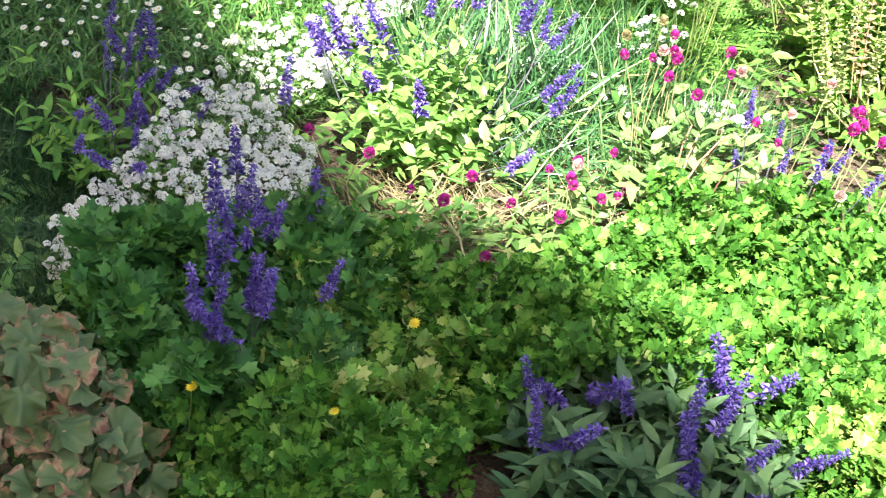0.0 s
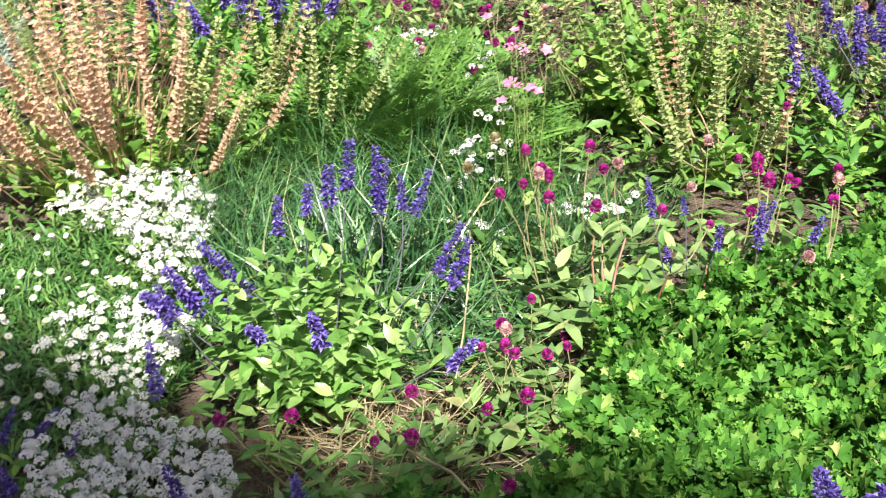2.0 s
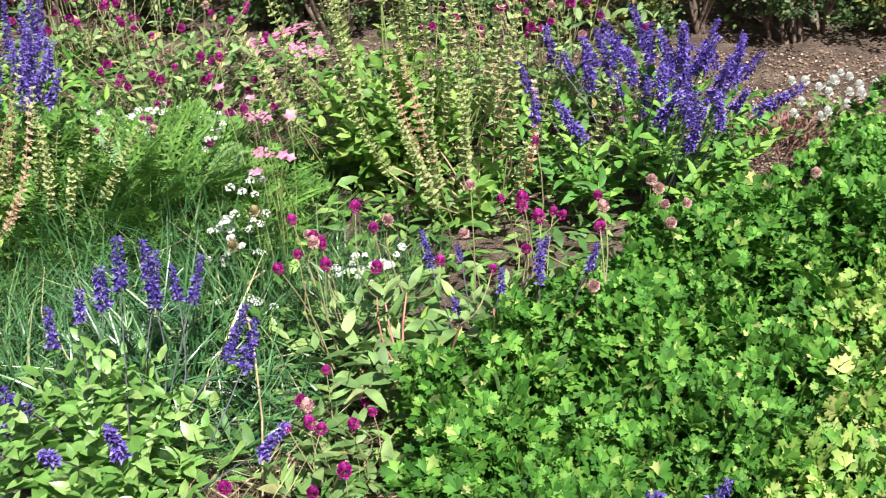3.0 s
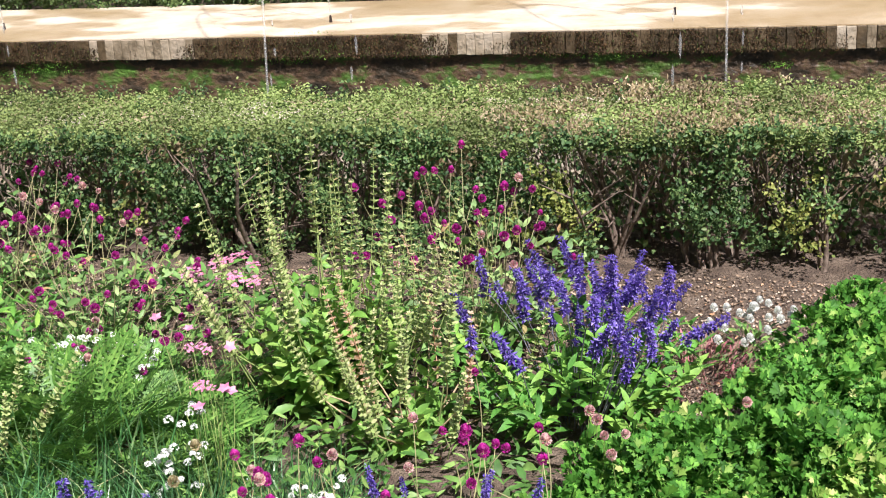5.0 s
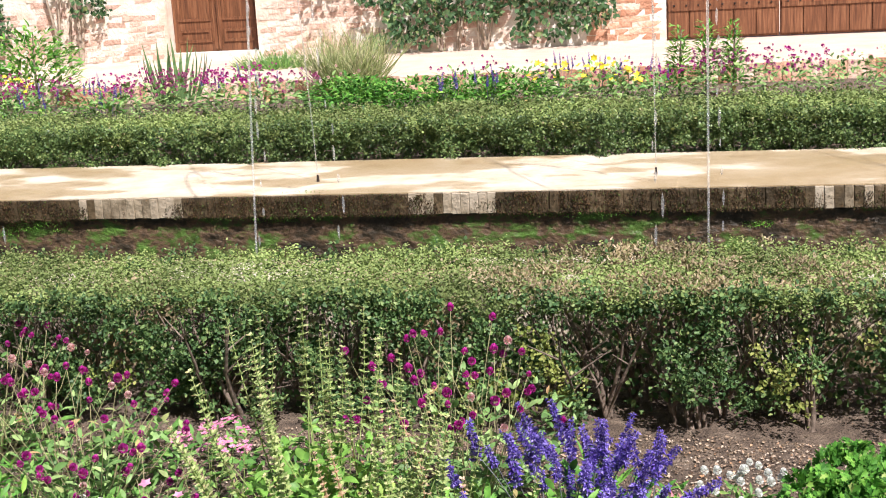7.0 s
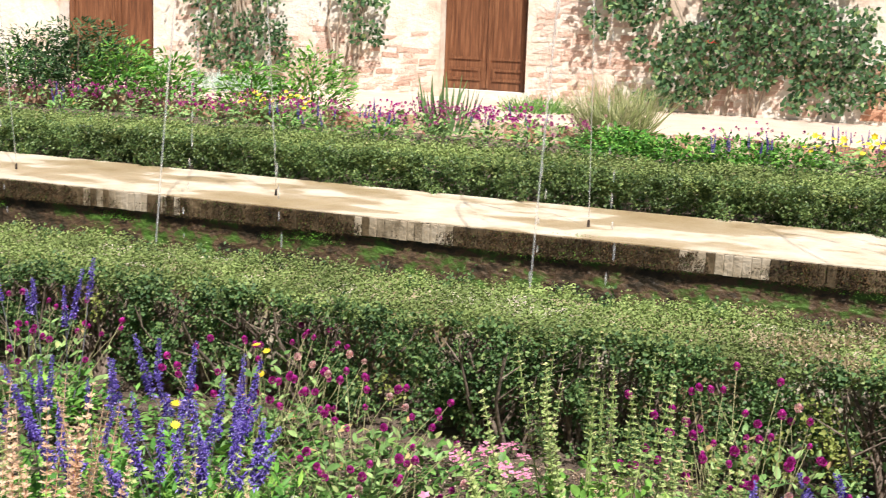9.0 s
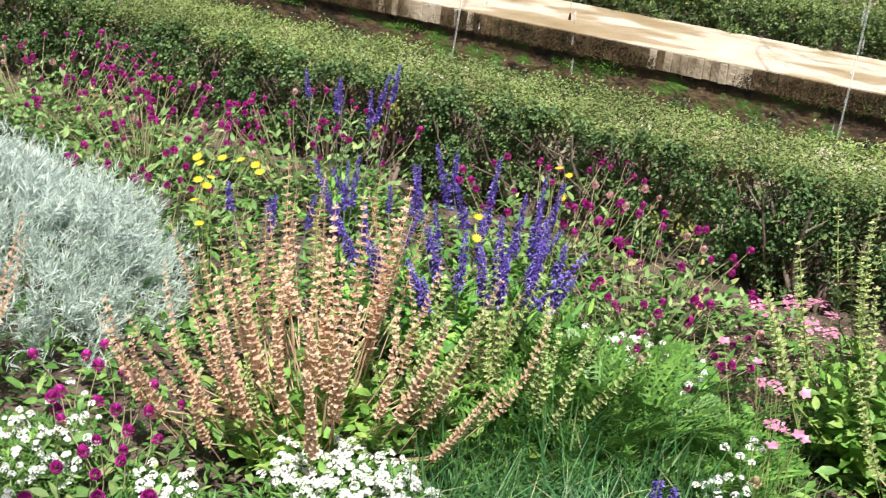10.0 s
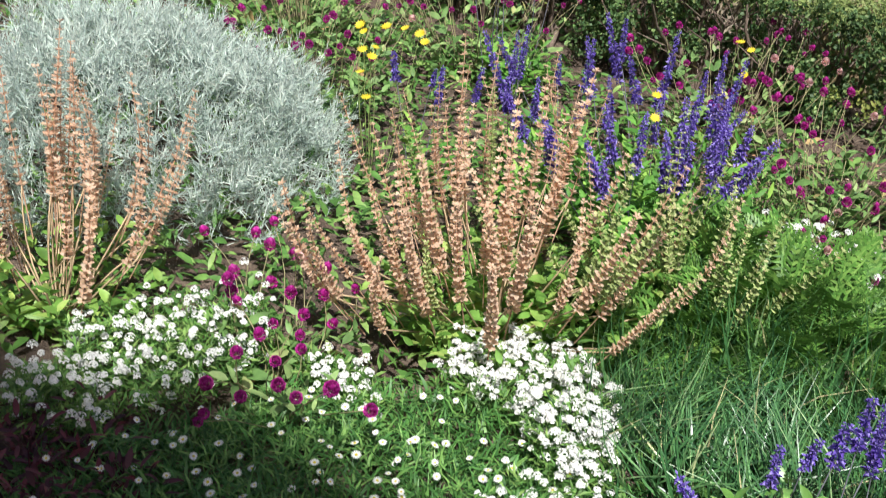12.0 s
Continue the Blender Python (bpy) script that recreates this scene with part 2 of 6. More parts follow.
gloss = n.new("ShaderNodeMapRange")
gloss.inputs[3].default_value, gloss.inputs[4].default_value = 0.75, 0.35
l.new(wet.outputs[0], gloss.inputs[0])
l.new(gloss.outputs[0], b.inputs["Roughness"])
M["canal_wall"] = solid_mat("algae_wall", [(0.3, (0.01, 0.009, 0.006)), (0.44, (0.04, 0.03, 0.018)), (0.52, (0.11, 0.068, 0.04)), (0.58, (0.06, 0.1, 0.02)), (0.68, (0.09, 0.2, 0.03))], 8.0, 0.5, 1.0, 25.0, stretch=(0.8, 1, 1.2), detail=12)
M["crust"] = leaf_mat("algae_crust", [(0.0, (0.018, 0.012, 0.006)), (0.5, (0.055, 0.032, 0.015)), (0.8, (0.09, 0.05, 0.02)), (0.92, (0.045, 0.055, 0.015)), (1.0, (0.07, 0.12, 0.02))], 0.75, 0.05, spec=0.2, noise_scale=4.0)
M["moss"] = leaf_mat("moss", [(0.0, (0.06, 0.18, 0.012)), (1.0, (0.16, 0.38, 0.04))], 0.6, 0.2)
M["plaster"] = solid_mat("old_plaster", [(0.3, (0.42, 0.33, 0.26)), (0.4, (0.6, 0.48, 0.38)), (0.47, (0.66, 0.6, 0.5)), (0.55, (0.66, 0.63, 0.57)), (0.64, (0.63, 0.57, 0.44)), (0.75, (0.5, 0.49, 0.48))], 1.6, 0.9, 0.7, 22.0, detail=14)
M["wall_brick"] = solid_mat("red_brick", [(0.25, (0.4, 0.2, 0.12)), (0.5, (0.56, 0.33, 0.22)), (0.75, (0.7, 0.54, 0.43))], 7.0, 0.9, 0.8, 30.0, per_object=0.5)
M["pale_brick"] = solid_mat("weathered_brick", [(0.15, (0.4, 0.25, 0.18)), (0.4, (0.54, 0.38, 0.3)), (0.7, (0.63, 0.54, 0.46))], 9.0, 0.9, 0.9, 30.0, per_object=0.55)
M["door_wood"] = solid_mat("brown_door_wood", [(0.3, (0.07, 0.026, 0.012)), (0.5, (0.15, 0.06, 0.026)), (0.7, (0.27, 0.125, 0.06))], 5.0, 0.5, 0.2, 30.0, stretch=(9, 9, 0.5))
M["iron"] = solid_mat("dark_iron", [(0.3, (0.03, 0.03, 0.03)), (0.7, (0.08, 0.06, 0.05))], 20.0, 0.5, 0.2, metal=0.8)
M["stem_far"] = solid_mat("woody_vine", [(0.3, (0.2, 0.15, 0.1)), (0.7, (0.45, 0.38, 0.3))], 20.0, 0.9, 0.3)
m, nt, n, l, b = nodes_of("canal_water")
b.inputs["Base Color"].default_value = (0.02, 0.03, 0.02, 1)
b.inputs["Roughness"].default_value = 0.06
wno = n.new("ShaderNodeTexNoise")
wno.inputs["Scale"].default_value = 14
wbp = n.new("ShaderNodeBump")
wbp.inputs["Strength"].default_value = 0.4
l.new(wno.outputs[0], wbp.inputs["Height"])
l.new(wbp.outputs[0], b.inputs["Normal"])
M["water"] = m
m, nt, n, l, b = nodes_of("jet_water")
b.inputs["Base Color"].default_value = (0.9, 0.93, 0.95, 1)
b.inputs["Roughness"].default_value = 0.08
b.inputs["IOR"].default_value = 1.33
b.inputs["Transmission Weight"].default_value = 0.75
tb = n.new("ShaderNodeBsdfTransparent")
mx = n.new("ShaderNodeMixShader")
mx.inputs[0].default_value = 0.4
l.new(tb.outputs[0], mx.inputs[1])
l.new(b.outputs[0], mx.inputs[2])
l.new(mx.outputs[0], n["Material Output"].inputs[0])
M["jet"] = m


# ---- mesh tools ----
def mesh_of(name, verts, faces):
    """A mesh from arrays: verts (n, 3) and faces (m, 3 or 4)."""
    verts, faces = np.asarray(verts, np.float32), np.asarray(faces, np.int32)
    me = bpy.data.meshes.new(name)
    k = faces.shape[1]
    me.vertices.add(len(verts))
    me.vertices.foreach_set("co", verts.ravel())
    me.loops.add(faces.size)
    me.loops.foreach_set("vertex_index", faces.ravel())
    me.polygons.add(len(faces))
    me.polygons.foreach_set("loop_start", np.arange(0, faces.size, k, dtype=np.int32))
    me.update(calc_edges=True)
    return me


def thing(name, label, category, at=(0, 0, 0), group="", kind=""):
    ob = new(name)
    ob.empty_display_size = 0.05
    ob.location = at
    return tagged(ob, label, category, group, kind)


def part(name, me, material, parent=None, label="", at=None, turned=None, size=None, kind=""):
    """One mesh object, under a thing or a part. A bmesh or a mesh may be given."""
    if isinstance(me, bmesh.types.BMesh):
        bm, me = me, bpy.data.meshes.new(name)
        bm.to_mesh(me)
        bm.free()
    if material and not me.materials:
        me.materials.append(material)
    ob = new(name, me)
    if parent:
        ob.parent = parent
    if at is not None:
        ob.location = at
    if turned is not None:
        ob.rotation_mode = "QUATERNION"
        ob.rotation_quaternion = turned
    if size is not None:
        ob.scale = (size, size, size) if isinstance(size, (int, float)) else size
    return tagged(ob, label, kind=kind)


def smooth(me):
    me.polygons.foreach_set("use_smooth", np.ones(len(me.polygons), dtype=bool))
    return me


def flat(me):
    me.polygons.foreach_set("use_smooth", np.zeros(len(me.polygons), dtype=bool))
    return me


def box_bm(x0, x1, y0, y1, z0, z1, bevel=0.0, bm=None):
    own = bm is None
    bm = bm or bmesh.new()
    r = bmesh.ops.create_cube(bm, size=1.0)
    bmesh.ops.transform(bm, verts=r["verts"], matrix=Matrix.LocRotScale(((x0 + x1) / 2, (y0 + y1) / 2, (z0 + z1) / 2), None, (x1 - x0, y1 - y0, z1 - z0)))
    if bevel and own:
        bmesh.ops.bevel(bm, geom=bm.edges[:], offset=bevel, segments=2, affect="EDGES")
    return bm


def strip(length, width, n=4, fold=0.15, droop=0.2, peak=0.45, tip=0.02):
    """A leaf along +y: a folded strip that widens to its peak and narrows to a tip, drooping at the end."""
    v, f = [], []
    for i in range(n + 1):
        s = i / n
        w = width / 2 * max(tip, math.sin(math.pi * s ** (math.log(0.5) / math.log(peak))) ** 0.8)
        z = -droop * length * s * s
        y = length * s
        v += [(-w, y, z + fold * w), (0, y, z), (w, y, z + fold * w)]
    for i in range(n):
        a = 3 * i
        f += [(a, a + 1, a + 4), (a, a + 4, a + 3), (a + 1, a + 2, a + 5), (a + 1, a + 5, a + 4)]
    return np.array(v), np.array(f)


def leaflet(length, width, fold=0.25, droop=0.15):
    """A small folded leaf along +y: two halves that meet at the midrib."""
    w = width / 2
    v = [(0, 0, 0), (w, length * 0.38, fold * w), (w * 0.75, length * 0.72, fold * w - droop * 0.4 * length), (0, length, -droop * length), (-w * 0.75, length * 0.72, fold * w - droop * 0.4 * length), (-w, length * 0.38, fold * w)]
    return np.array(v), np.array([(0, 1, 3), (1, 2, 3), (0, 3, 5), (3, 4, 5)])


def petal(length, width, fold=0.4, droop=0.2):
    """A tiny pointed petal along +y, folded along its middle."""
    w = width / 2
    return np.array([(0, 0, 0), (w, length * 0.6, fold * w), (0, length, -droop * length), (-w, length * 0.6, fold * w)]), np.array([(0, 1, 2), (0, 2, 3)])


def blade(length, width, n=4, bend=0.5):
    """A grass blade along +y that bends down."""
    v, f = [], []
    for i in range(n + 1):
        s = i / n
        a = bend * s
        y, z = length * s * math.cos(a * 0.5), -length * s * math.sin(a * 0.5) * s
        w = width / 2 * (1 - 0.9 * s ** 2)
        v += [(-w, y, z), (w, y, z)]
    for i in range(n):
        a = 2 * i
        f += [(a, a + 1, a + 3), (a, a + 3, a + 2)]
    return np.array(v), np.array(f)


def outline_leaf(points, centre, lift=0.05):
    """A flat lobed leaf: a fan over half an outline and its mirror image."""
    full = points + [(-x, y) for x, y in reversed(points[1:-1])]
    v = [(0, centre, lift)] + [(x, y, lift * (1 - 4 * abs(x)) * 0.6) for x, y in full]
    k = len(full)
    f = [(0, 1 + i, 1 + (i + 1) % k) for i in range(k)]
    return np.array(v), np.array(f)


def joined(pieces):
    v, f, k = [], [], 0
    for a, b in pieces:
        v.append(a)
        f.append(b + k)
        k += len(a)
    return np.concatenate(v), np.concatenate(f)


def parsley_leaf():
    lobe = [(0, 0), (0.24, 0.42), (0.47, 0.66), (0.25, 0.7), (0.2, 1.0), (0, 0.86)]
    v, f = outline_leaf(lobe, 0.45, -0.13)
    v[:, 2] -= 0.22 * (v[:, 1] - 0.3) ** 2
    out = []
    for ang, size, at in ((0, 0.66, 0.4), (50, 0.58, 0.34), (-50, 0.58, 0.34), (88, 0.46, 0.2), (-88, 0.46, 0.2)):
        r = np.array(Matrix.Rotation(radians(ang), 3, "Z"))
        out.append(((v * size) @ r.T + np.array([0, at, 0]), f))
    out.append(blade(0.42, 0.03, 1, 0))
    return joined(out)


def frames_for(direction, up_hint, rng, roll=0.4):
    """Rotation matrices whose y axis is the direction and whose z axis leans to the hint."""
    y = direction / np.linalg.norm(direction, axis=1, keepdims=True)
    x = np.cross(y, up_hint)
    x /= np.linalg.norm(x, axis=1, keepdims=True) + 1e-9
    z = np.cross(x, y)
    a = rng.normal(0, roll, len(y))[:, None]
    x2 = x * np.cos(a) + z * np.sin(a)
    z2 = np.cross(x2, y)
    return np.stack([x2, y, z2], axis=2)


def scattered(templates, places, turns, sizes, rng):
    """Arrays of one mesh that holds a template at every place."""
    kinds = rng.integers(0, len(templates), len(places))
    vs, fs, k = [], [], 0
    for i, (tv, tf) in enumerate(templates):
        sel = np.where(kinds == i)[0]
        if not len(sel):
            continue
        v = np.einsum("kij,nj->kni", turns[sel], tv) * sizes[sel][:, None, None] + places[sel][:, None, :]
        f = tf[None] + (np.arange(len(sel)) * len(tv))[:, None, None] + k
        vs.append(v.reshape(-1, 3))
        fs.append(f.reshape(-1, 3))
        k += len(sel) * len(tv)
    return np.concatenate(vs), np.concatenate(fs)


def tube(points, radii, sides=5):
    """Arrays of a tube along the points."""
    p = np.asarray(points, float)
    t = np.gradient(p, axis=0)
    t /= np.linalg.norm(t, axis=1, keepdims=True) + 1e-9
    ref = np.array([0.31, 0.87, 0.38])
    a = np.cross(t, ref)
    a /= np.linalg.norm(a, axis=1, keepdims=True) + 1e-9
    b = np.cross(t, a)
    r = np.broadcast_to(np.asarray(radii, float), (len(p),))
    ang = np.arange(sides) / sides * 2 * np.pi
    v = p[:, None] + r[:, None, None] * (np.cos(ang)[None, :, None] * a[:, None] + np.sin(ang)[None, :, None] * b[:, None])
    f = []
    for i in range(len(p) - 1):
        for j in range(sides):
            c, d = i * sides + j, i * sides + (j + 1) % sides
            f += [(c, d, d + sides), (c, d + sides, c + sides)]
    return v.reshape(-1, 3), np.array(f)


def inside(poly, pts):
    x, y = pts[:, 0], pts[:, 1]
    c = np.zeros(len(pts), bool)
    for (x1, y1), (x2, y2) in zip(poly, poly[1:] + poly[:1]):
        c ^= ((y1 > y) != (y2 > y)) & (x < (x2 - x1) * (y - y1) / (y2 - y1 + 1e-12) + x1)
    return c


def points_in(poly, count, rng):
    p = np.array(poly)
    lo, hi = p.min(0), p.max(0)
    got = np.zeros((0, 2))
    while len(got) < count:
        q = rng.uniform(lo, hi, (count * 2, 2))
        got = np.concatenate([got, q[inside(poly, q)]])
    return got[:count]


def lumps(p, scale, seed=0.0):
    return np.array([noise.noise((x * scale + seed, y * scale - seed, seed)) for x, y in p])


def ground_z(x, y):
    """The bed rises a little from its near side to the hedge."""
    return -0.15 + 0.05 * (np.clip(y, 0, 4) - 0.8)


def tilt_to(direction, spin=0.0):
    return Vector(direction).to_track_quat("Z", "Y") @ Euler((0, 0, spin)).to_quaternion()

# ---- ground, canal, far side ----
def sheet(name, x0, x1, y0, y1, step, height, material, label, category):
    xs, ys = np.arange(x0, x1 + 1e-6, step), np.arange(y0, y1 + 1e-6, step)
    gx, gy = np.meshgrid(xs, ys)
    v = np.stack([gx.ravel(), gy.ravel(), height(gx.ravel(), gy.ravel())], 1)
    w = len(xs)
    i = (np.arange(len(ys) - 1)[:, None] * w + np.arange(w - 1)[None]).ravel()
    f = np.stack([i, i + 1, i + w + 1, i + w], 1)
    return tagged(part(name, smooth(mesh_of(name, v, f)), material, label=label), category=category, kind="structure")


def bed_height(x, y):
    p = np.stack([x, y], 1)
    return ground_z(x, y) + 0.02 * lumps(p, 3.0, 1.3) + 0.012 * lumps(p, 11.0, 4.1)


RIM_Z = 0.395
sheet("ground_bed", -14.0, 8.0, -2.0, 4.5, 0.06, bed_height, M["soil"], "dark crumbly soil of the flower bed", "soil")
# one wide sheet of ground below everything, to the horizon
part_ground = tagged(part("ground", box_bm(-300, 300, -300, 300, -1.2, -0.33), M["gravel"], label="pale gravel ground around the garden"), category="ground", kind="structure")


def far_height(x, y):
    p = np.stack([x, y], 1)
    return 0.36 - 0.09 * ((y - 9.4) / 1.5).clip(0, 1) + 0.02 * lumps(p, 2.0, 7.7)


sheet("ground_far_bed", -20.0, 14.0, 6.8, 11.1, 0.1, far_height, M["soil"], "soil of the flower bed beyond the canal", "soil")
tagged(part("path", box_bm(-40, 40, 11.1, 14.4, 0.0, 0.41, 0.01), M["gravel"], label="pale pink gravel path along the garden wall"), category="path", kind="structure")

# canal: near rim, far rim, walls, water
tagged(part("canal_wall_near", box_bm(-40, 40, 4.55, 4.95, -0.6, 0.315, 0.012), M["screed"], label="pale rendered near rim of the canal"), category="canal wall", kind="structure")
tagged(part("canal_wall_far", box_bm(-40, 40, 5.935, 6.85, -0.6, 0.30), M["canal_wall"], label="damp algae-stained brick wall of the canal"), category="canal wall", kind="structure")
rim_bm = box_bm(-40, 40, 5.908, 6.87, 0.3895, RIM_Z)
box_bm(-40, 40, 6.062, 6.868, 0.302, 0.3895, bm=rim_bm)
rim = tagged(part("rim_screed", rim_bm, M["screed"], label="pale worn rim of the canal with wet stains"), category="canal rim", kind="structure")
tagged(part("water", box_bm(-40, 40, 4.95, 5.97, -0.5, 0.02), M["water"], label="dark still canal water"), category="water", kind="structure")

tagged(part("rim_mortar", box_bm(-40, 40, 5.922, 6.058, 0.302, 0.386), M["brick"], label="dark damp mortar between rim bricks"), category="canal rim", kind="structure")

# ---- garden wall with its openings ----
WY = 13.7
wall_bm = bmesh.new()
for x0, x1, z0, z1 in ((-40, -11.1, 0.3, 5.5), (-9.7, -5.95, 0.3, 5.5), (-4.93, -0.62, 0.3, 5.5), (1.6, 40, 0.3, 5.5),
                       (-11.1, -9.7, 2.9, 5.5), (-5.95, -4.93, 2.75, 5.5), (-0.62, 1.6, 3.2, 5.5), (-5.95, -4.93, 0.3, 0.50)):
    box_bm(x0, x1, WY, WY + 0.6, z0, z1, bm=wall_bm)
tagged(part("wall_north", wall_bm, M["plaster"], label="weathered cream plaster garden wall with bare brick patches"), category="wall", kind="structure")


def wooden_door(x0, x1, z0, z1, depth, label, leaves=2, studs=False):
    d = thing("wooden_door", label, "door", ((x0 + x1) / 2, WY + depth, z0), kind="structure")
    w, h = x1 - x0, z1 - z0
    for s in range(leaves):
        a = -w / 2 + s * w / leaves
        b = a + w / leaves
        leaf = part("door_leaf", box_bm(a + 0.004, b - 0.004, 0, 0.05, 0, h, 0.004), M["door_wood"], d)
        if studs:
            k = 5
            for i in range(k):
                c, e = a + 0.01 + i * (b - a - 0.02) / k, a + 0.01 + (i + 1) * (b - a - 0.02) / k
                part("plank", box_bm(c + 0.004, e - 0.004, -0.018, 0.0, 0.02, h - 0.02, 0.004), M["door_wood"], leaf)
            for zz in (0.28, 1.25):
                part("batten", box_bm(a + 0.02, b - 0.02, -0.03, -0.018, zz, zz + 0.11, 0.004), M["door_wood"], leaf)
                bmx = bmesh.new()
                for i in range(9):
                    r = bmesh.ops.create_icosphere(bmx, subdivisions=1, radius=0.012)
                    bmesh.ops.translate(bmx, verts=r["verts"], vec=(a + 0.08 + i * (b - a - 0.16) / 8, -0.032, zz + 0.055))
                part("stud_row", bmx, M["iron"], leaf)
        else:
            for zz0, zz1 in ((0.10, 0.24), (0.33, 1.35), (1.45, h - 0.12)):
                fr = bmesh.new()
                m = 0.07
                for q in ((a + m, b - m, -0.014, 0, zz0, zz0 + 0.03), (a + m, b - m, -0.014, 0, zz1 - 0.03, zz1),
                          (a + m, a + m + 0.03, -0.014, 0, zz0 + 0.03, zz1 - 0.03), (b - m - 0.03, b - m, -0.014, 0, zz0 + 0.03, zz1 - 0.03)):
                    box_bm(*q, bm=fr)
                part("panel_moulding", fr, M["door_wood"], leaf)
            part("stile", box_bm(b - 0.045 if s == 0 else a + 0.005, b - 0.005 if s == 0 else a + 0.045, -0.012, 0, 0.02, h - 0.02, 0.003), M["door_wood"], leaf)
    return d


wooden_door(-5.95, -4.93, 0.50, 2.75, 0.16, "tall brown panelled wooden double door, closed")
wooden_door(-0.62, 1.6, 0.42, 3.2, 0.12, "wide brown plank gate with iron studs, closed", studs=True)
wooden_door(-11.1, -9.7, 0.42, 2.9, 0.2, "dark brown wooden door beside a shrub, closed")

# brick courses laid bare where the plaster has fallen
rb = np.random.default_rng(5)
BRICK = mesh_of("brick", *joined([(np.array([(x, y, z) for x in (-.5, .5) for y in (-.5, .5) for z in (-.5, .5)]) * np.array([0.212, 0.05, 0.056]) + rb.normal(0, 0.0025, (8, 3)),
        np.array([(0, 1, 3), (0, 3, 2), (4, 6, 7), (4, 7, 5), (0, 4, 5), (0, 5, 1), (2, 3, 7), (2, 7, 6), (0, 2, 6), (0, 6, 4), (1, 5, 7), (1, 7, 3)]))]))
flat(BRICK)
BRICK_PALE = BRICK.copy()


def bare(x, z):
    """How far the plaster has gone at a place of the wall."""
    q = np.array([[x, z]])
    v = 0.7 * lumps(q, 0.9, 2.7)[0] + 0.45 * lumps(q, 3.1, 6.4)[0] + 0.3 * lumps(q, 9.0, 1.1)[0]
    return v + 0.75 - 0.85 * max(0.0, z - 0.5) + (0.55 if -1.6 < x < -0.6 and z < 1.25 else 0.0) + (0.3 if -7.0 < x < -4.3 else 0.0)


for x0, x1, kind in ((-9.7, -8.2, "pale"), (-8.2, -5.95, "pale"), (-4.93, -3.4, "pale"), (-3.4, -1.5, "pale"), (-1.5, -0.62, "red")):
    patch = thing("brick_patch", "bare orange-red brick courses beside the gate" if kind == "red" else "weathered pinkish brick courses where plaster has fallen", "brickwork", ((x0 + x1) / 2, WY, 0.42), kind="structure")
    for row in range(28):
        z = 0.47 + row * 0.062
        x = x0 + 0.12 + (row % 2) * 0.09 + rb.random() * 0.05
        while x < x1 - 0.1:
            w = rb.choice((0.6, 0.85, 1.0, 1.0))
            if bare(x, z) > 0.5 + rb.normal(0, 0.07):
                o = part("brick", BRICK if kind == "red" else BRICK_PALE, M["wall_brick"] if kind == "red" else M["pale_brick"], patch, at=(x - (x0 + x1) / 2, 0.0235 - rb.random() * 0.005, z - 0.42 + rb.normal(0, 0.004)), turned=Euler((rb.normal(0, 0.03), rb.normal(0, 0.03), rb.normal(0, 0.03))).to_quaternion())
                o.scale = (w * rb.uniform(0.98, 1.05), 1.0, rb.uniform(0.95, 1.15))
            x += 0.218 * w + rb.random() * 0.012

# brick edging of the path
edging = thing("brick_edging", "low edging of pinkish bricks along the path", "edging", (0, 11.08, 0.3), kind="structure")
KERB = BRICK.copy()
for i in range(170):
    o = part("brick", KERB, M["pale_brick"], edging, at=(-10.5 + i * 0.072, rb.normal(0, 0.004), 0.045 + rb.normal(0, 0.003)), turned=Euler((0, math.pi / 2, 0)).to_quaternion())
    o.scale = (0.75, 1.0, 1.25)


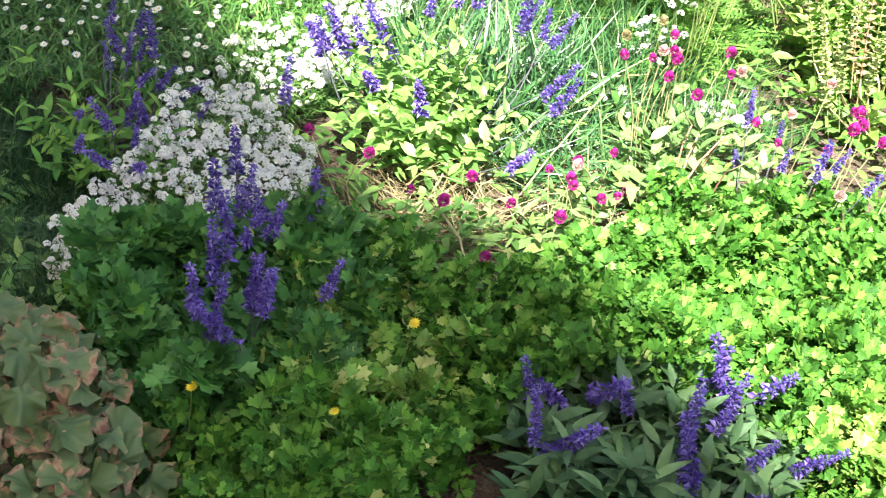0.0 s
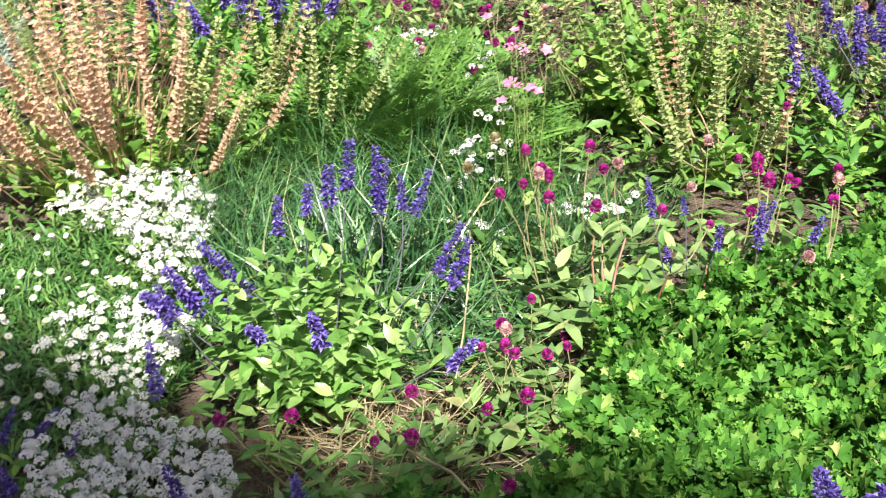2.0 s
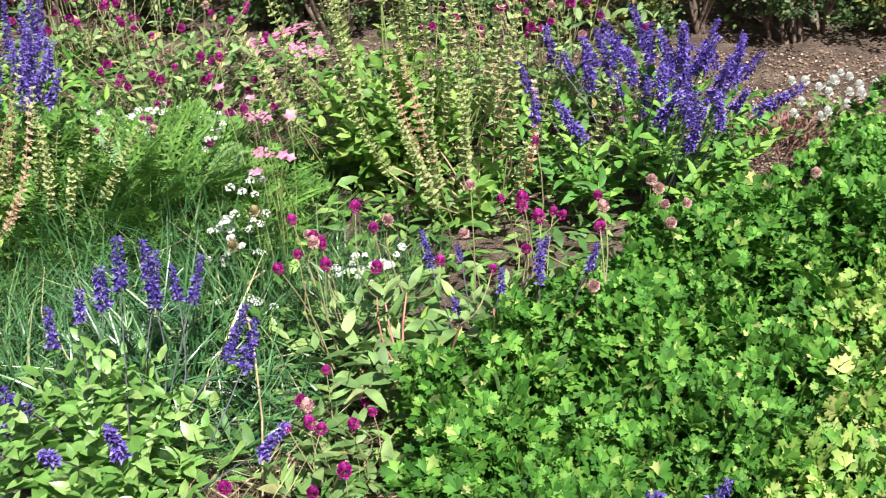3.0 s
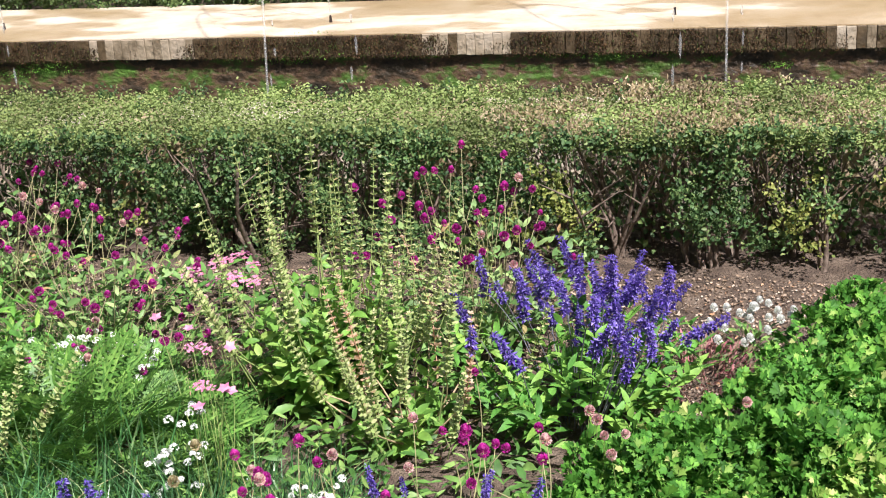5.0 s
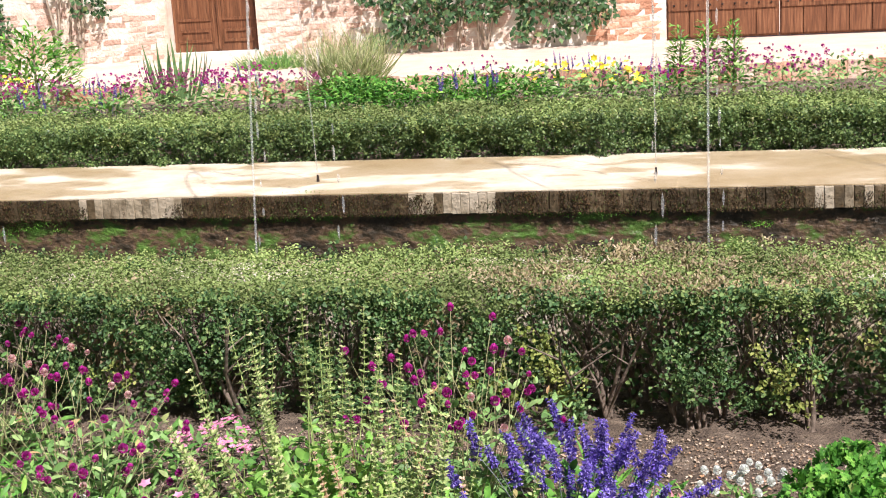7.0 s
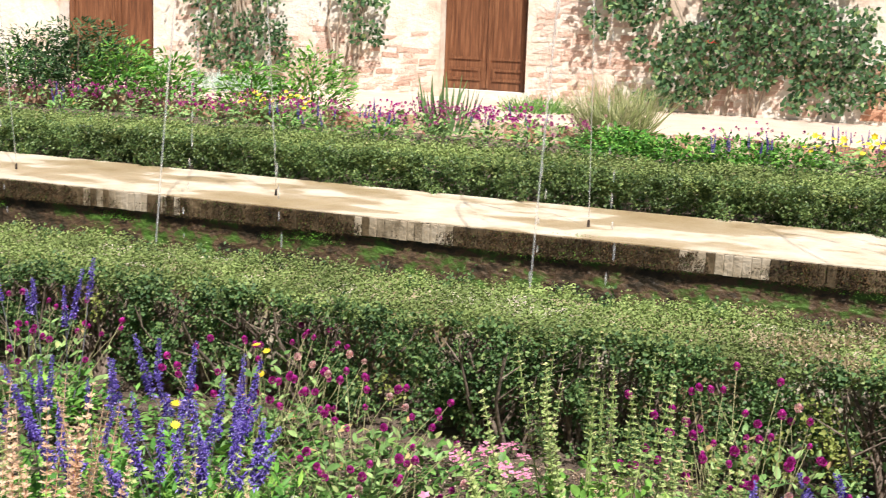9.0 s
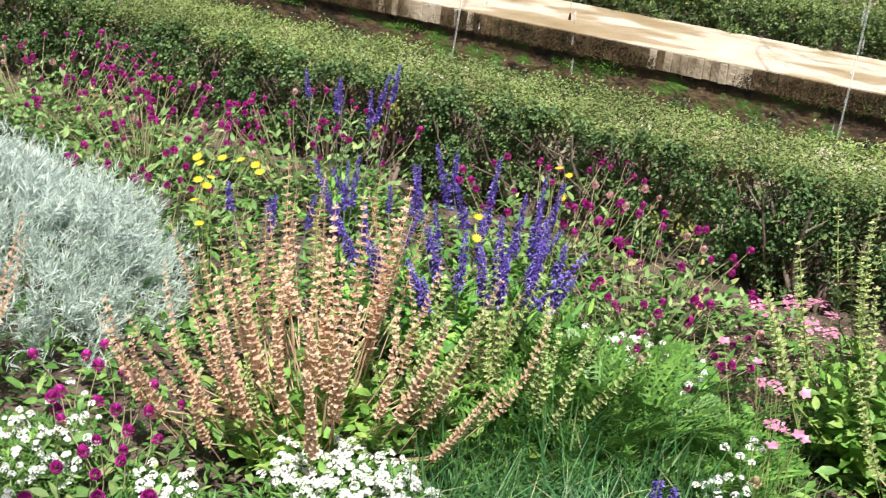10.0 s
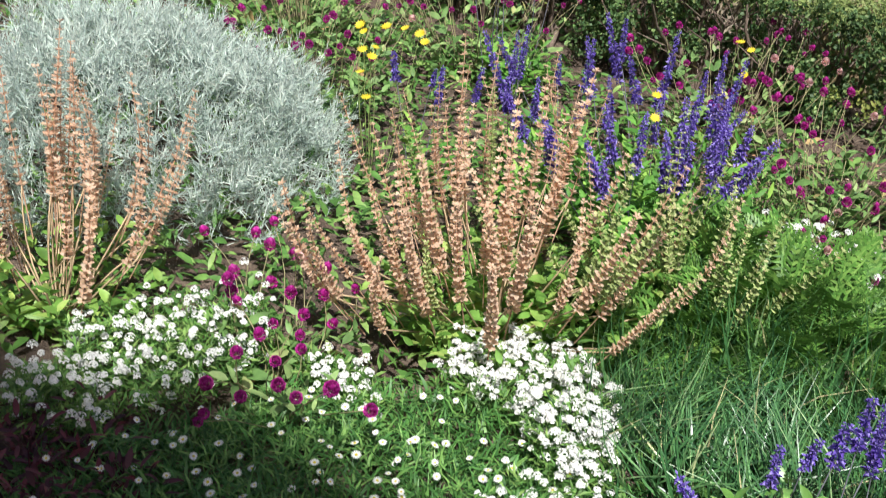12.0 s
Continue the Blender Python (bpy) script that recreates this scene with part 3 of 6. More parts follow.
# ---- foliage of the hedges ----
def hedge(name, x0, x1, y0, y1, z0, z1, leaf, count, bare, label, top_share=0.45, seed=1, trunks=0, thin=0.0, face="box_leaf"):
    """A clipped box hedge: woody stems below, small leaves in a shell round its faces."""
    rng = np.random.default_rng(seed)
    h = thing(name, label, "hedge", ((x0 + x1) / 2, (y0 + y1) / 2, z0))
    o = np.array([(x0 + x1) / 2, (y0 + y1) / 2, z0])
    tpl = [leaflet(1.0, 0.62, 0.3, 0.15), leaflet(0.85, 0.72, 0.3, -0.1)]
    per = 26
    for which, share in (("foliage", 1 - top_share), ("clipped_top", top_share)):
        n = int(count * share / per)
        x = rng.uniform(x0, x1, n)
        if which == "clipped_top":
            y = rng.uniform(y0 - 0.01, y1 + 0.01, n)
            q = np.stack([x, y], 1)
            z = z1 - 0.025 + 0.03 * lumps(q, 3.0, seed) + 0.025 * lumps(q, 10.0, seed) - rng.exponential(0.012, n)
            normal = np.tile([0.0, 0, 1], (n, 1))
            reach, tight = 0.02, 0.016
        else:
            side = rng.random(n)
            depth = rng.exponential(0.045, n) + 0.1 * np.clip(lumps(np.stack([x, side], 1), 2.3, seed + 5) + 0.1, 0, 1)
            z = z0 + (z1 - z0) * (bare + (0.97 - bare) * rng.random(n) ** 0.8)
            q = np.stack([x, z], 1)
            y = np.where(side < 0.74, y0 + (depth + 0.1 * lumps(q, 4.0, seed + 3) + 0.06 * lumps(q, 11.0, seed + 4)) * (1.15 - 0.8 * ((z - z0) / (z1 - z0)) ** 2), y1 - depth)
            normal = np.where((side < 0.74)[:, None], [0.0, -0.9, 0.6], [0.0, 0.9, 0.6])
            up = (z - z0) / (z1 - z0)
            keep = lumps(q * np.array([1, 1.3]), 4.2, seed + 9) + 0.55 * lumps(q, 13.0, 2.0) - np.where(x > -0.9, 0.3, 0.02) * (1 - up) - thin * 0.5 * np.exp(-((up - 0.68) / 0.13) ** 2) > -0.62 + thin
            keep |= (z > z1 - 0.03) & (rng.random(n) < 0.8)
            x, y, z, normal = x[keep], y[keep], z[keep], normal[keep]
            reach, tight = 0.05, 0.013
        n = len(x)
        ds = normal + rng.normal(0, 0.45, (n, 3))
        ds /= np.linalg.norm(ds, axis=1, keepdims=True)
        u = rng.random((n, per, 1))
        pos = (np.stack([x, y, z], 1) - o)[:, None] + ds[:, None] * u * reach + rng.normal(0, tight, (n, per, 3))
        if which == "clipped_top":
            d = rng.normal(0, 1.0, (n, per, 3)) * np.array([1, 1, 0.35]) + np.array([0, -0.25, 0.25])
        else:
            d = ds[:, None] * 0.6 + rng.normal(0, 0.6, (n, per, 3))
        pos, d = pos.reshape(-1, 3), d.reshape(-1, 3)
        hint = np.repeat(normal * 0.7 + np.array([0, 0, 0.5]), per, axis=0) + rng.normal(0, 0.35, pos.shape)
        v, f = scattered(tpl, pos, frames_for(d, hint, rng, 0.6), leaf * ((0.74 if trunks else 1.0) if which == "clipped_top" else 1.02) * rng.uniform(0.7, 1.3, len(pos)), rng)
        if which == "clipped_top" and trunks:
            # sun-browned stretch of the clipped top, and yellowed sprigs on the face
            k = 20000
            bp_ = np.stack([rng.normal(-0.1, 0.42, k), rng.uniform(y0, y1, k)], 1)
            on = lumps(bp_, 6.0, 3.3) + 0.5 * lumps(bp_, 17.0, 1.7) > 0.12
            bp_ = bp_[on]
            bq = np.concatenate([bp_, (z1 - 0.012 + 0.03 * lumps(bp_, 3.0, seed) + 0.025 * lumps(bp_, 10.0, seed) + rng.normal(0.0, 0.01, len(bp_)))[:, None]], 1) - o
            part("browned_top", mesh_of("browned_top", *scattered([leaflet(1.0, 0.45, 0.25, 0.15)], bq, frames_for(rng.normal(0, 0.6, bq.shape) + np.array([0, 0, 0.5]), rng.normal(0, 1, bq.shape), rng, 0.6), leaf * rng.uniform(0.7, 1.2, len(bq)), rng)), M["box_brown"], h, "browned dry leaves", kind="stuff")
            sp = []
            for cx, cz, m_ in ((-0.62, 0.28, 10), (-0.5, 0.2, 8), (-0.72, 0.16, 6), (0.1, 0.25, 6), (0.16, 0.15, 5), (-2.0, 0.2, 4), (-0.86, 0.1, 5), (0.45, 0.36, 5), (-3.2, 0.3, 4), (-4.3, 0.25, 4)):
                for u_ in range(m_):
                    c_ = np.array([cx + rng.normal(0, 0.045), y0 - 0.02 + rng.normal(0, 0.02), cz + rng.normal(0, 0.045)]) - o
                    sp.append(c_ + rng.normal(0, 0.016, (26, 3)))
            sp = np.concatenate(sp)
            part("yellowed_foliage", mesh_of("yellowed_foliage", *scattered(tpl, sp, frames_for(rng.normal(0, 0.7, sp.shape) + np.array([0, -0.5, 0.4]), np.tile([0.0, -0.6, 0.6], (len(sp), 1)), rng, 0.6), leaf * rng.uniform(0.7, 1.3, len(sp)), rng)), M["box_yellow"], h, "yellowed box sprigs", kind="stuff")
        # sunlit colour painted on the top, shaded colour on the faces
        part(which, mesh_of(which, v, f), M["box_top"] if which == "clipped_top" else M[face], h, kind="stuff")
    # leaves inside the hedge
    k = int(count * (0.035 if trunks else 0.1))
    pos = np.stack([rng.uniform(x0, x1, k), rng.uniform(y0 + 0.1, y1 - 0.05, k), z0 + (z1 - z0) * rng.uniform(bare + 0.02, 0.6 if trunks else 0.95, k)], 1) - o
    d = rng.normal(0, 1, pos.shape)
    part("inner_foliage", mesh_of("inner_foliage", *scattered(tpl, pos, frames_for(d, rng.normal(0, 1, pos.shape), rng, 0.8), leaf * rng.uniform(1.2, 2.2, k), rng)), M["box_leaf"], h, kind="stuff")
    for i in range(trunks):
        bx = rng.uniform(x0 + 0.05, x1 - 0.05) - o[0]
        by = rng.uniform(-0.44, 0.1) * (y1 - y0)
        pieces = []
        for k in range(rng.integers(3, 6)):
            lean = rng.normal(0, 0.13, 2)
            zz = np.linspace(-0.03, (z1 - z0) * rng.uniform(0.72, 0.93), 6)
            pts = np.stack([bx + lean[0] * (zz.clip(0) / (z1 - z0)) ** 1.3 + rng.normal(0, 0.008, 6), by + lean[1] * zz / (z1 - z0) + rng.normal(0, 0.008, 6), zz], 1)
            pieces.append(tube(pts, np.linspace(0.009, 0.003, 6) * rng.uniform(0.6, 1.4), 5))
            for s in range(3):
                j = rng.integers(2, 5)
                e = pts[j] + np.array([rng.normal(0, 0.05), rng.normal(-0.03, 0.05), rng.uniform(0.03, 0.1)])
                pieces.append(tube(np.linspace(pts[j], e, 3), [0.004, 0.003, 0.0015], 4))
        part("stem", mesh_of("stem", *joined(pieces)), M["twig"], h, label="grey woody stem")
    return h


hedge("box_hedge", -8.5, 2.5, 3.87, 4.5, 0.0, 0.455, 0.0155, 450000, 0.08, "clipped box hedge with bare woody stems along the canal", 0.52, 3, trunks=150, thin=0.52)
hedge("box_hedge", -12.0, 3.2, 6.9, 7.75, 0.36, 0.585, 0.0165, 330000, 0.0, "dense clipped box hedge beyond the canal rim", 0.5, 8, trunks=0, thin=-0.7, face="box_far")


# ---- plants of the bed ----
def leafy(rng, n, spread, height, templates, size, up=0.5, base_share=0.15, flat=1.0):
    """Leaves of a bushy plant round its origin."""
    a, r = rng.uniform(0, 2 * np.pi, n), np.sqrt(rng.random(n))
    z = height * (base_share + (1 - base_share) * rng.random(n)) * np.sqrt(np.clip(1.05 - 0.75 * r ** 2, 0.05, 1))
    pos = np.stack([np.cos(a) * r * spread, np.sin(a) * r * spread * flat, z], 1)
    d = np.stack([np.cos(a) * (0.4 + r), np.sin(a) * (0.4 + r), np.full(n, up)], 1) + rng.normal(0, 0.45, (n, 3))
    turns = frames_for(d, np.tile([0.0, 0, 1], (n, 1)), rng, 0.4)
    return scattered(templates, pos, turns, size * rng.uniform(0.6, 1.25, n), rng)


def stemmed(rng, stems, pairs, spread, height, templates, size, low=0.3, rise=0.35, flat=1.0):
    """Opposite leaf pairs along several leafy stems that spread from the origin."""
    pos, d, sz = [], [], []
    for i in range(stems):
        a, r = rng.uniform(0, 6.283), math.sqrt(rng.random())
        tip = np.array([math.cos(a) * r * spread, math.sin(a) * r * spread * flat, height * (1 - 0.4 * r * r) * rng.uniform(0.7, 1.08)])
        base = tip * np.array([0.3, 0.3, 0])
        ph = rng.uniform(0, 6.283)
        for k in range(pairs):
            q = low + (1 - low) * k / max(1, pairs - 1)
            for turn in (0, math.pi):
                b = ph + k * math.pi / 2 + turn + rng.normal(0, 0.25)
                pos.append(base + (tip - base) * q)
                d.append((math.cos(b) + math.cos(a) * r * 0.4, math.sin(b) + math.sin(a) * r * 0.4, rise + 0.9 * q * q + rng.normal(0, 0.35)))
                sz.append(size * (1.1 - 0.45 * q ** 3) * rng.uniform(0.7, 1.2))
    pos, d = np.array(pos), np.array(d)
    return scattered(templates, pos, frames_for(d, np.tile([0.0, 0, 1], (len(d), 1)), rng, 0.6), np.array(sz), rng)


def fresh(me):
    """A copy of a mesh with no material yet."""
    c = me.copy()
    c.materials.clear()
    return c


def whorl_spike(rng, length, whorls, per, floret, radius, taper=0.6, jitter=0.15, rise=0.35, roll=0.5):
    """Flowers or calyces in whorls round a stem along +z."""
    pos, d = [], []
    for i in range(whorls):
        s = i / max(1, whorls - 1)
        for k in range(per):
            a = 2 * math.pi * (k + 0.5 * (i % 2)) / per + rng.normal(0, 0.2)
            rr = radius * (1 - taper * s ** 1.5)
            pos.append((math.cos(a) * rr * 0.25, math.sin(a) * rr * 0.25, length * s + rng.normal(0, length / whorls * jitter)))
            d.append((math.cos(a), math.sin(a), rise + rng.normal(0, 0.4 * jitter + 0.08)))
    pos, d = np.array(pos), np.array(d)
    sz = radius * (1 - taper * ((pos[:, 2] / length).clip(0, 1)) ** 1.5) * rng.uniform(0.85 - jitter, 1.15 + jitter, len(pos))
    return scattered([floret], pos, frames_for(d, np.tile([0.0, 0, 1], (len(d), 1)), rng, roll), sz, rng)


SALVIA_FLORET = joined([petal(1.0, 0.5, 0.5, 0.4), (petal(0.8, 0.4, 0.4, -0.35)[0] + np.array([0, 0, 0.12]), petal(0.8, 0.4)[1])])
rs = np.random.default_rng(21)
SALVIA_SPIKES = [mesh_of("flower_spike", *whorl_spike(rs, 0.065 + 0.015 * i, 13 + 3 * i, 8, SALVIA_FLORET, 0.0102, 0.4, 0.5, 0.5)) for i in range(4)]
LONG_SPIKES = [mesh_of("flower_spike", *whorl_spike(rs, 0.11 + 0.02 * i, 18 + 3 * i, 8, SALVIA_FLORET, 0.0106, 0.55, 0.45, 0.5)) for i in range(4)]
SALVIA_LEAVES = [strip(1.0, 0.26, 4, 0.3, 0.35), strip(1.0, 0.3, 4, 0.2, 0.15), strip(0.8, 0.28, 4, 0.3, 0.5)]
WIDE_LEAVES = [strip(1.0, 0.42, 4, 0.25, 0.4), strip(1.0, 0.46, 4, 0.15, 0.2), strip(0.85, 0.45, 4, 0.25, 0.55)]


def stem_to(base, tip, rng, bow=0.02, r=0.0016):
    s = np.linspace(0, 1, 6)[:, None]
    side = np.array([rng.normal(0, bow), rng.normal(0, bow), 0])
    p = (1 - s) * np.array(base) + s * np.array(tip) + np.sin(s * np.pi) * side
    return tube(p, np.linspace(r * 1.3, r * 0.8, 6), 4), p[-1] - p[-2]


def salvia(x, y, tips, spread, height, leaves, seed, leaf_key="salvia_leaf", size=0.062, label="blue mealycup salvia with upright purple flower spikes", scale=1.0, lean=0.1, spikes=None):
    """tips: where the flower spikes begin, as offsets from the plant's foot."""
    rng = np.random.default_rng(seed)
    g = float(ground_z(x, y))
    p = thing("salvia_plant", label, "flowering plant", (x, y, g), group="blue salvias")
    part("foliage", mesh_of("foliage", *stemmed(rng, max(3, int(leaves / 7)), 6, spread, height, WIDE_LEAVES if leaf_key == "salvia_bright" else SALVIA_LEAVES, size)), M[leaf_key], p)
    for tx, ty, tz in tips:
        base = (tx * 0.35, ty * 0.35, 0)
        st, d = stem_to(base, (tx, ty, tz), rng)
        d = d / np.linalg.norm(d) + np.array([rng.normal(0, lean), rng.normal(0, lean), 0.35])
        part("stem", mesh_of("stem", *st), M["salvia_stem"], p)
        part("flower_spike", (spikes or SALVIA_SPIKES)[rng.integers(0, 4)], M["salvia_flower"], p, at=(tx, ty, tz - 0.01), turned=tilt_to(d, rng.uniform(0, 6)), size=scale * rng.uniform(0.75, 1.15))
    return p


def tips_from(x, y, places, z, rng):
    return [(a - x, b - y, z + rng.normal(0, 0.02)) for a, b in places]


r0 = np.random.default_rng(31)
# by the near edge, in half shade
salvia(-0.12, 1.42, tips_from(-0.12, 1.42, [(-.28, 1.28), (-.26, 1.38), (-.2, 1.21), (-.28, 1.34), (-.18, 1.58), (-.12, 1.57), (-.13, 1.63), (-.09, 1.43), (-.09, 1.49), (-.01, 1.38), (0, 1.47), (.03, 1.54), (.06, 1.47), (.05, 1.44), (-.2, 1.41), (-.21, 1.25)], 0.17, r0), 0.26, 0.2, 760, 101, "salvia_shaded", size=0.088, lean=0.5, scale=1.2)
salvia(-0.74, 1.0, tips_from(-0.74, 1.0, [(-.94, 1.08), (-.88, 1.01), (-.84, 1.03), (-.82, 1.08), (-.76, 1.05), (-.75, 1.0), (-.72, .95), (-.74, 1.11), (-.8, 1.17), (-.61, .94), (-.64, .95), (-.58, .94), (-.65, .89), (-.59, .83), (-.56, .84), (-.53, .87), (-.59, 1.06), (-.8, 1.06), (-.78, 1.03), (-.6, .96)], 0.27, r0), 0.2, 0.22, 170, 102, scale=1.0, lean=0.45)
salvia(-1.43, 1.09, tips_from(-1.43, 1.09, [(-1.55, 1.11), (-1.59, 1.19), (-1.55, 1.21), (-1.46, 1.2), (-1.4, 1.11), (-1.36, 1.1), (-1.32, 1.01), (-1.42, .98), (-1.27, .92), (-1.36, 1.22), (-1.29, 1.05), (-1.2, 1.01), (-1.19, .95), (-1.76, 1.2), (-1.74, 1.26), (-1.64, 1.17), (-1.49, 1.19), (-1.57, 1.15), (-1.38, 1.07), (-1.5, 1.15)], 0.16, r0), 0.24, 0.16, 240, 103, scale=0.8, lean=0.4)
salvia(-1.31, 1.4, [(0, 0, 0.16)], 0.04, 0.1, 12, 104)
salvia(-1.88, 0.84, tips_from(-1.88, 0.84, [(-2.0, .85), (-1.82, .85), (-1.78, .88), (-1.86, .77), (-1.95, .8), (-1.9, .92)], 0.2, r0), 0.22, 0.2, 150, 105)
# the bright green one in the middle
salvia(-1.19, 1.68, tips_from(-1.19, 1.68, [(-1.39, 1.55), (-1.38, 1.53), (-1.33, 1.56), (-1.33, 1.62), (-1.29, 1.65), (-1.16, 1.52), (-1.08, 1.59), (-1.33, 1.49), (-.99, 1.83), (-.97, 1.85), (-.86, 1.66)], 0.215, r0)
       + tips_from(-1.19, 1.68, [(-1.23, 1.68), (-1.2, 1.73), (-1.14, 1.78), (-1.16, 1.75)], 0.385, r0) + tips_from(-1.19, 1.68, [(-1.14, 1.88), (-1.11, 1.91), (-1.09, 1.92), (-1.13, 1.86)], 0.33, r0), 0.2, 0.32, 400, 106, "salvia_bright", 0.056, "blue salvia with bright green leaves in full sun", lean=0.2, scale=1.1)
salvia(-0.6, 2.12, tips_from(-0.6, 2.12, [(-.62, 2.05), (-.55, 2.1), (-.7, 2.15), (-.5, 2.2), (-.48, 2.12), (-.66, 2.22), (-.4, 2.18)], 0.26, r0), 0.16, 0.2, 60, 107, scale=0.75)
salvia(-0.42, 2.95, tips_from(-0.42, 2.95, [(-.66, 3.1), (-.53, 3.3), (-.36, 3.2), (-.42, 3.0), (-.25, 3.0), (-.2, 2.85), (-.27, 2.62), (-.5, 2.66), (-.67, 2.9), (-.35, 2.72), (-.56, 3.15), (-.16, 2.93), (-.3, 3.1), (-.46, 3.1), (-.34, 2.95), (-.24, 2.9), (-.3, 2.84), (-.4, 2.88), (-.6, 3.02), (-.2, 3.0), (-.28, 2.72), (-.5, 3.02), (-.38, 3.06), (-.44, 3.2), (-.32, 3.02), (-.47, 2.95), (-.22, 2.78), (-.63, 2.75)], 0.28, r0)
       + tips_from(-0.42, 2.95, [(-.48, 2.9), (-.36, 2.86), (-.3, 2.92), (-.42, 2.84), (-.26, 2.84), (-.33, 3.0), (-.4, 2.96), (-.22, 2.94), (-.52, 2.86), (-.3, 2.78), (-.36, 2.78), (-.24, 2.86), (-.2, 2.8), (-.46, 3.04), (-.28, 2.96), (-.34, 2.9)], 0.33, r0), 0.34, 0.3, 420, 108, size=0.075, lean=0.4, scale=1.15, label="large blue salvia bush full of purple spikes")
salvia(-2.15, 2.85, tips_from(-2.15, 2.85, [(-2.62, 3.4), (-2.5, 3.2), (-2.14, 2.8), (-1.99, 2.84), (-2.44, 2.66), (-2.1, 2.5), (-2.21, 2.45), (-1.95, 2.6), (-1.85, 2.7), (-2.25, 3.0), (-2.12, 2.95), (-2.0, 2.7), (-2.3, 2.85), (-2.4, 2.9), (-2.18, 2.68), (-1.9, 2.8), (-2.03, 2.9), (-2.08, 2.62), (-2.3, 2.6), (-1.93, 2.5), (-2.55, 2.72), (-2.36, 3.08), (-1.82, 2.58), (-2.14, 3.1), (-2.7, 2.95), (-2.04, 2.42), (-2.02, 2.87), (-2.06, 2.8), (-1.96, 2.78), (-1.88, 2.64), (-1.98, 2.64), (-2.06, 3.0)], 0.32, r0), 0.38, 0.34, 460, 109, size=0.075, scale=1.15, label="blue salvia with long spikes behind dry basil", spikes=LONG_SPIKES)
salvia(-3.05, 3.4, tips_from(-3.05, 3.4, [(-3.2, 3.35), (-3.0, 3.25), (-3.1, 3.4), (-2.9, 3.3), (-3.0, 3.55), (-3.15, 3.45), (-2.95, 3.4)], 0.45, r0), 0.2, 0.28, 110, 110, spikes=LONG_SPIKES)
salvia(-2.5, 2.8, tips_from(-2.5, 2.8, [(-2.6, 2.8), (-2.45, 2.7), (-2.4, 2.85), (-2.55, 2.95), (-2.35, 2.75), (-2.5, 2.65), (-2.65, 2.9)], 0.36, r0), 0.2, 0.3, 150, 112, spikes=LONG_SPIKES)
salvia(-2.75, 2.62, tips_from(-2.75, 2.62, [(-2.8, 2.7), (-2.7, 2.6), (-2.85, 2.6), (-2.65, 2.7)], 0.33, r0), 0.15, 0.25, 60, 111)


def bract_ball(rng, r=0.0105, n=230):
    i = np.arange(n) + 0.5
    ph, th = np.arccos(1 - 2 * i / n), np.pi * (1 + 5 ** 0.5) * i
    d = np.stack([np.cos(th) * np.sin(ph), np.sin(th) * np.sin(ph), np.cos(ph)], 1)
    d = d + rng.normal(0, 0.08, d.shape)
    up = np.tile([0.0, 0, 1.0], (n, 1)) + rng.normal(0, 0.1, (n, 3))
    return scattered([petal(1.0, 0.66, 0.5, -0.2)], d * r * 0.62 * np.array([1, 1, 1.1]), frames_for(np.cross(np.cross(d, up), d) + 0.55 * d, d, rng, 0.3), np.full(n, r * 0.6 * (230 / n) ** 0.4), rng)


rg = np.random.default_rng(41)
GOM_HEADS = [mesh_of("flower_head", *bract_ball(rg, 0.0108 + 0.001 * i)) for i in range(3)]
PALE_HEADS = [mesh_of("faded_head", *bract_ball(rg, 0.012))]
GOM_LEAVES = [strip(1.0, 0.36, 4, 0.2, 0.4), strip(1.0, 0.42, 4, 0.1, 0.25)]


def gomphrena(x, y, heads, spread, height, leaves, seed, label="globe amaranth with round magenta flower heads", pale=0.08, leaf=0.055, scale=1.0, stem_key="gom_stem", stem_r=0.0013):
    """heads: offsets of the flower heads from the plant's foot."""
    rng = np.random.default_rng(seed)
    g = float(ground_z(x, y))
    p = thing("globe_amaranth", label, "flowering plant", (x, y, g), group="globe amaranths")
    part("foliage", mesh_of("foliage", *stemmed(rng, max(4, int(leaves / 6)), 5, spread, height, GOM_LEAVES, leaf, 0.15)), M["gom_leaf"], p)
    forks = []
    if stem_key == "red_stem":
        for k in range(6):
            q = rng.uniform(0, 6.283)
            forks.append((math.cos(q) * spread * 0.45, math.sin(q) * spread * 0.45, height * rng.uniform(0.75, 1.05)))
            st, d = stem_to((0.02 * math.cos(q), 0.02 * math.sin(q), 0), forks[-1], rng, 0.03, 0.0026)
            part("stem", mesh_of("stem", *st), M[stem_key], p, "thick reddish stem")
    for hx, hy, hz in heads:
        foot = (hx * (0.75 if forks else 0.3), hy * (0.75 if forks else 0.3), 0.0)
        for fk in forks:
            if (fk[0] - hx) ** 2 + (fk[1] - hy) ** 2 < 0.09 ** 2:
                foot = fk
        st, d = stem_to(foot, (hx, hy, hz), rng, 0.025, stem_r)
        part("stem", mesh_of("stem", *st), M["gom_stem"], p)
        faded = rng.random() < pale
        part("flower_head", PALE_HEADS[0] if faded else GOM_HEADS[rng.integers(0, 3)], M["gom_pale"] if faded else M["gom_head"], p,
             "faded pale pink flower head" if faded else "", at=(hx, hy, hz), turned=tilt_to(d + np.array([0, 0, 0.02]), rng.uniform(0, 6)), size=scale * rng.uniform(0.68, 1.0))
    return p


def heads_from(x, y, places, z, rng, dz=0.02):
    g = float(ground_z(x, y))
    return [(a - x, b - y, z - g + rng.normal(0, dz)) for a, b in places]


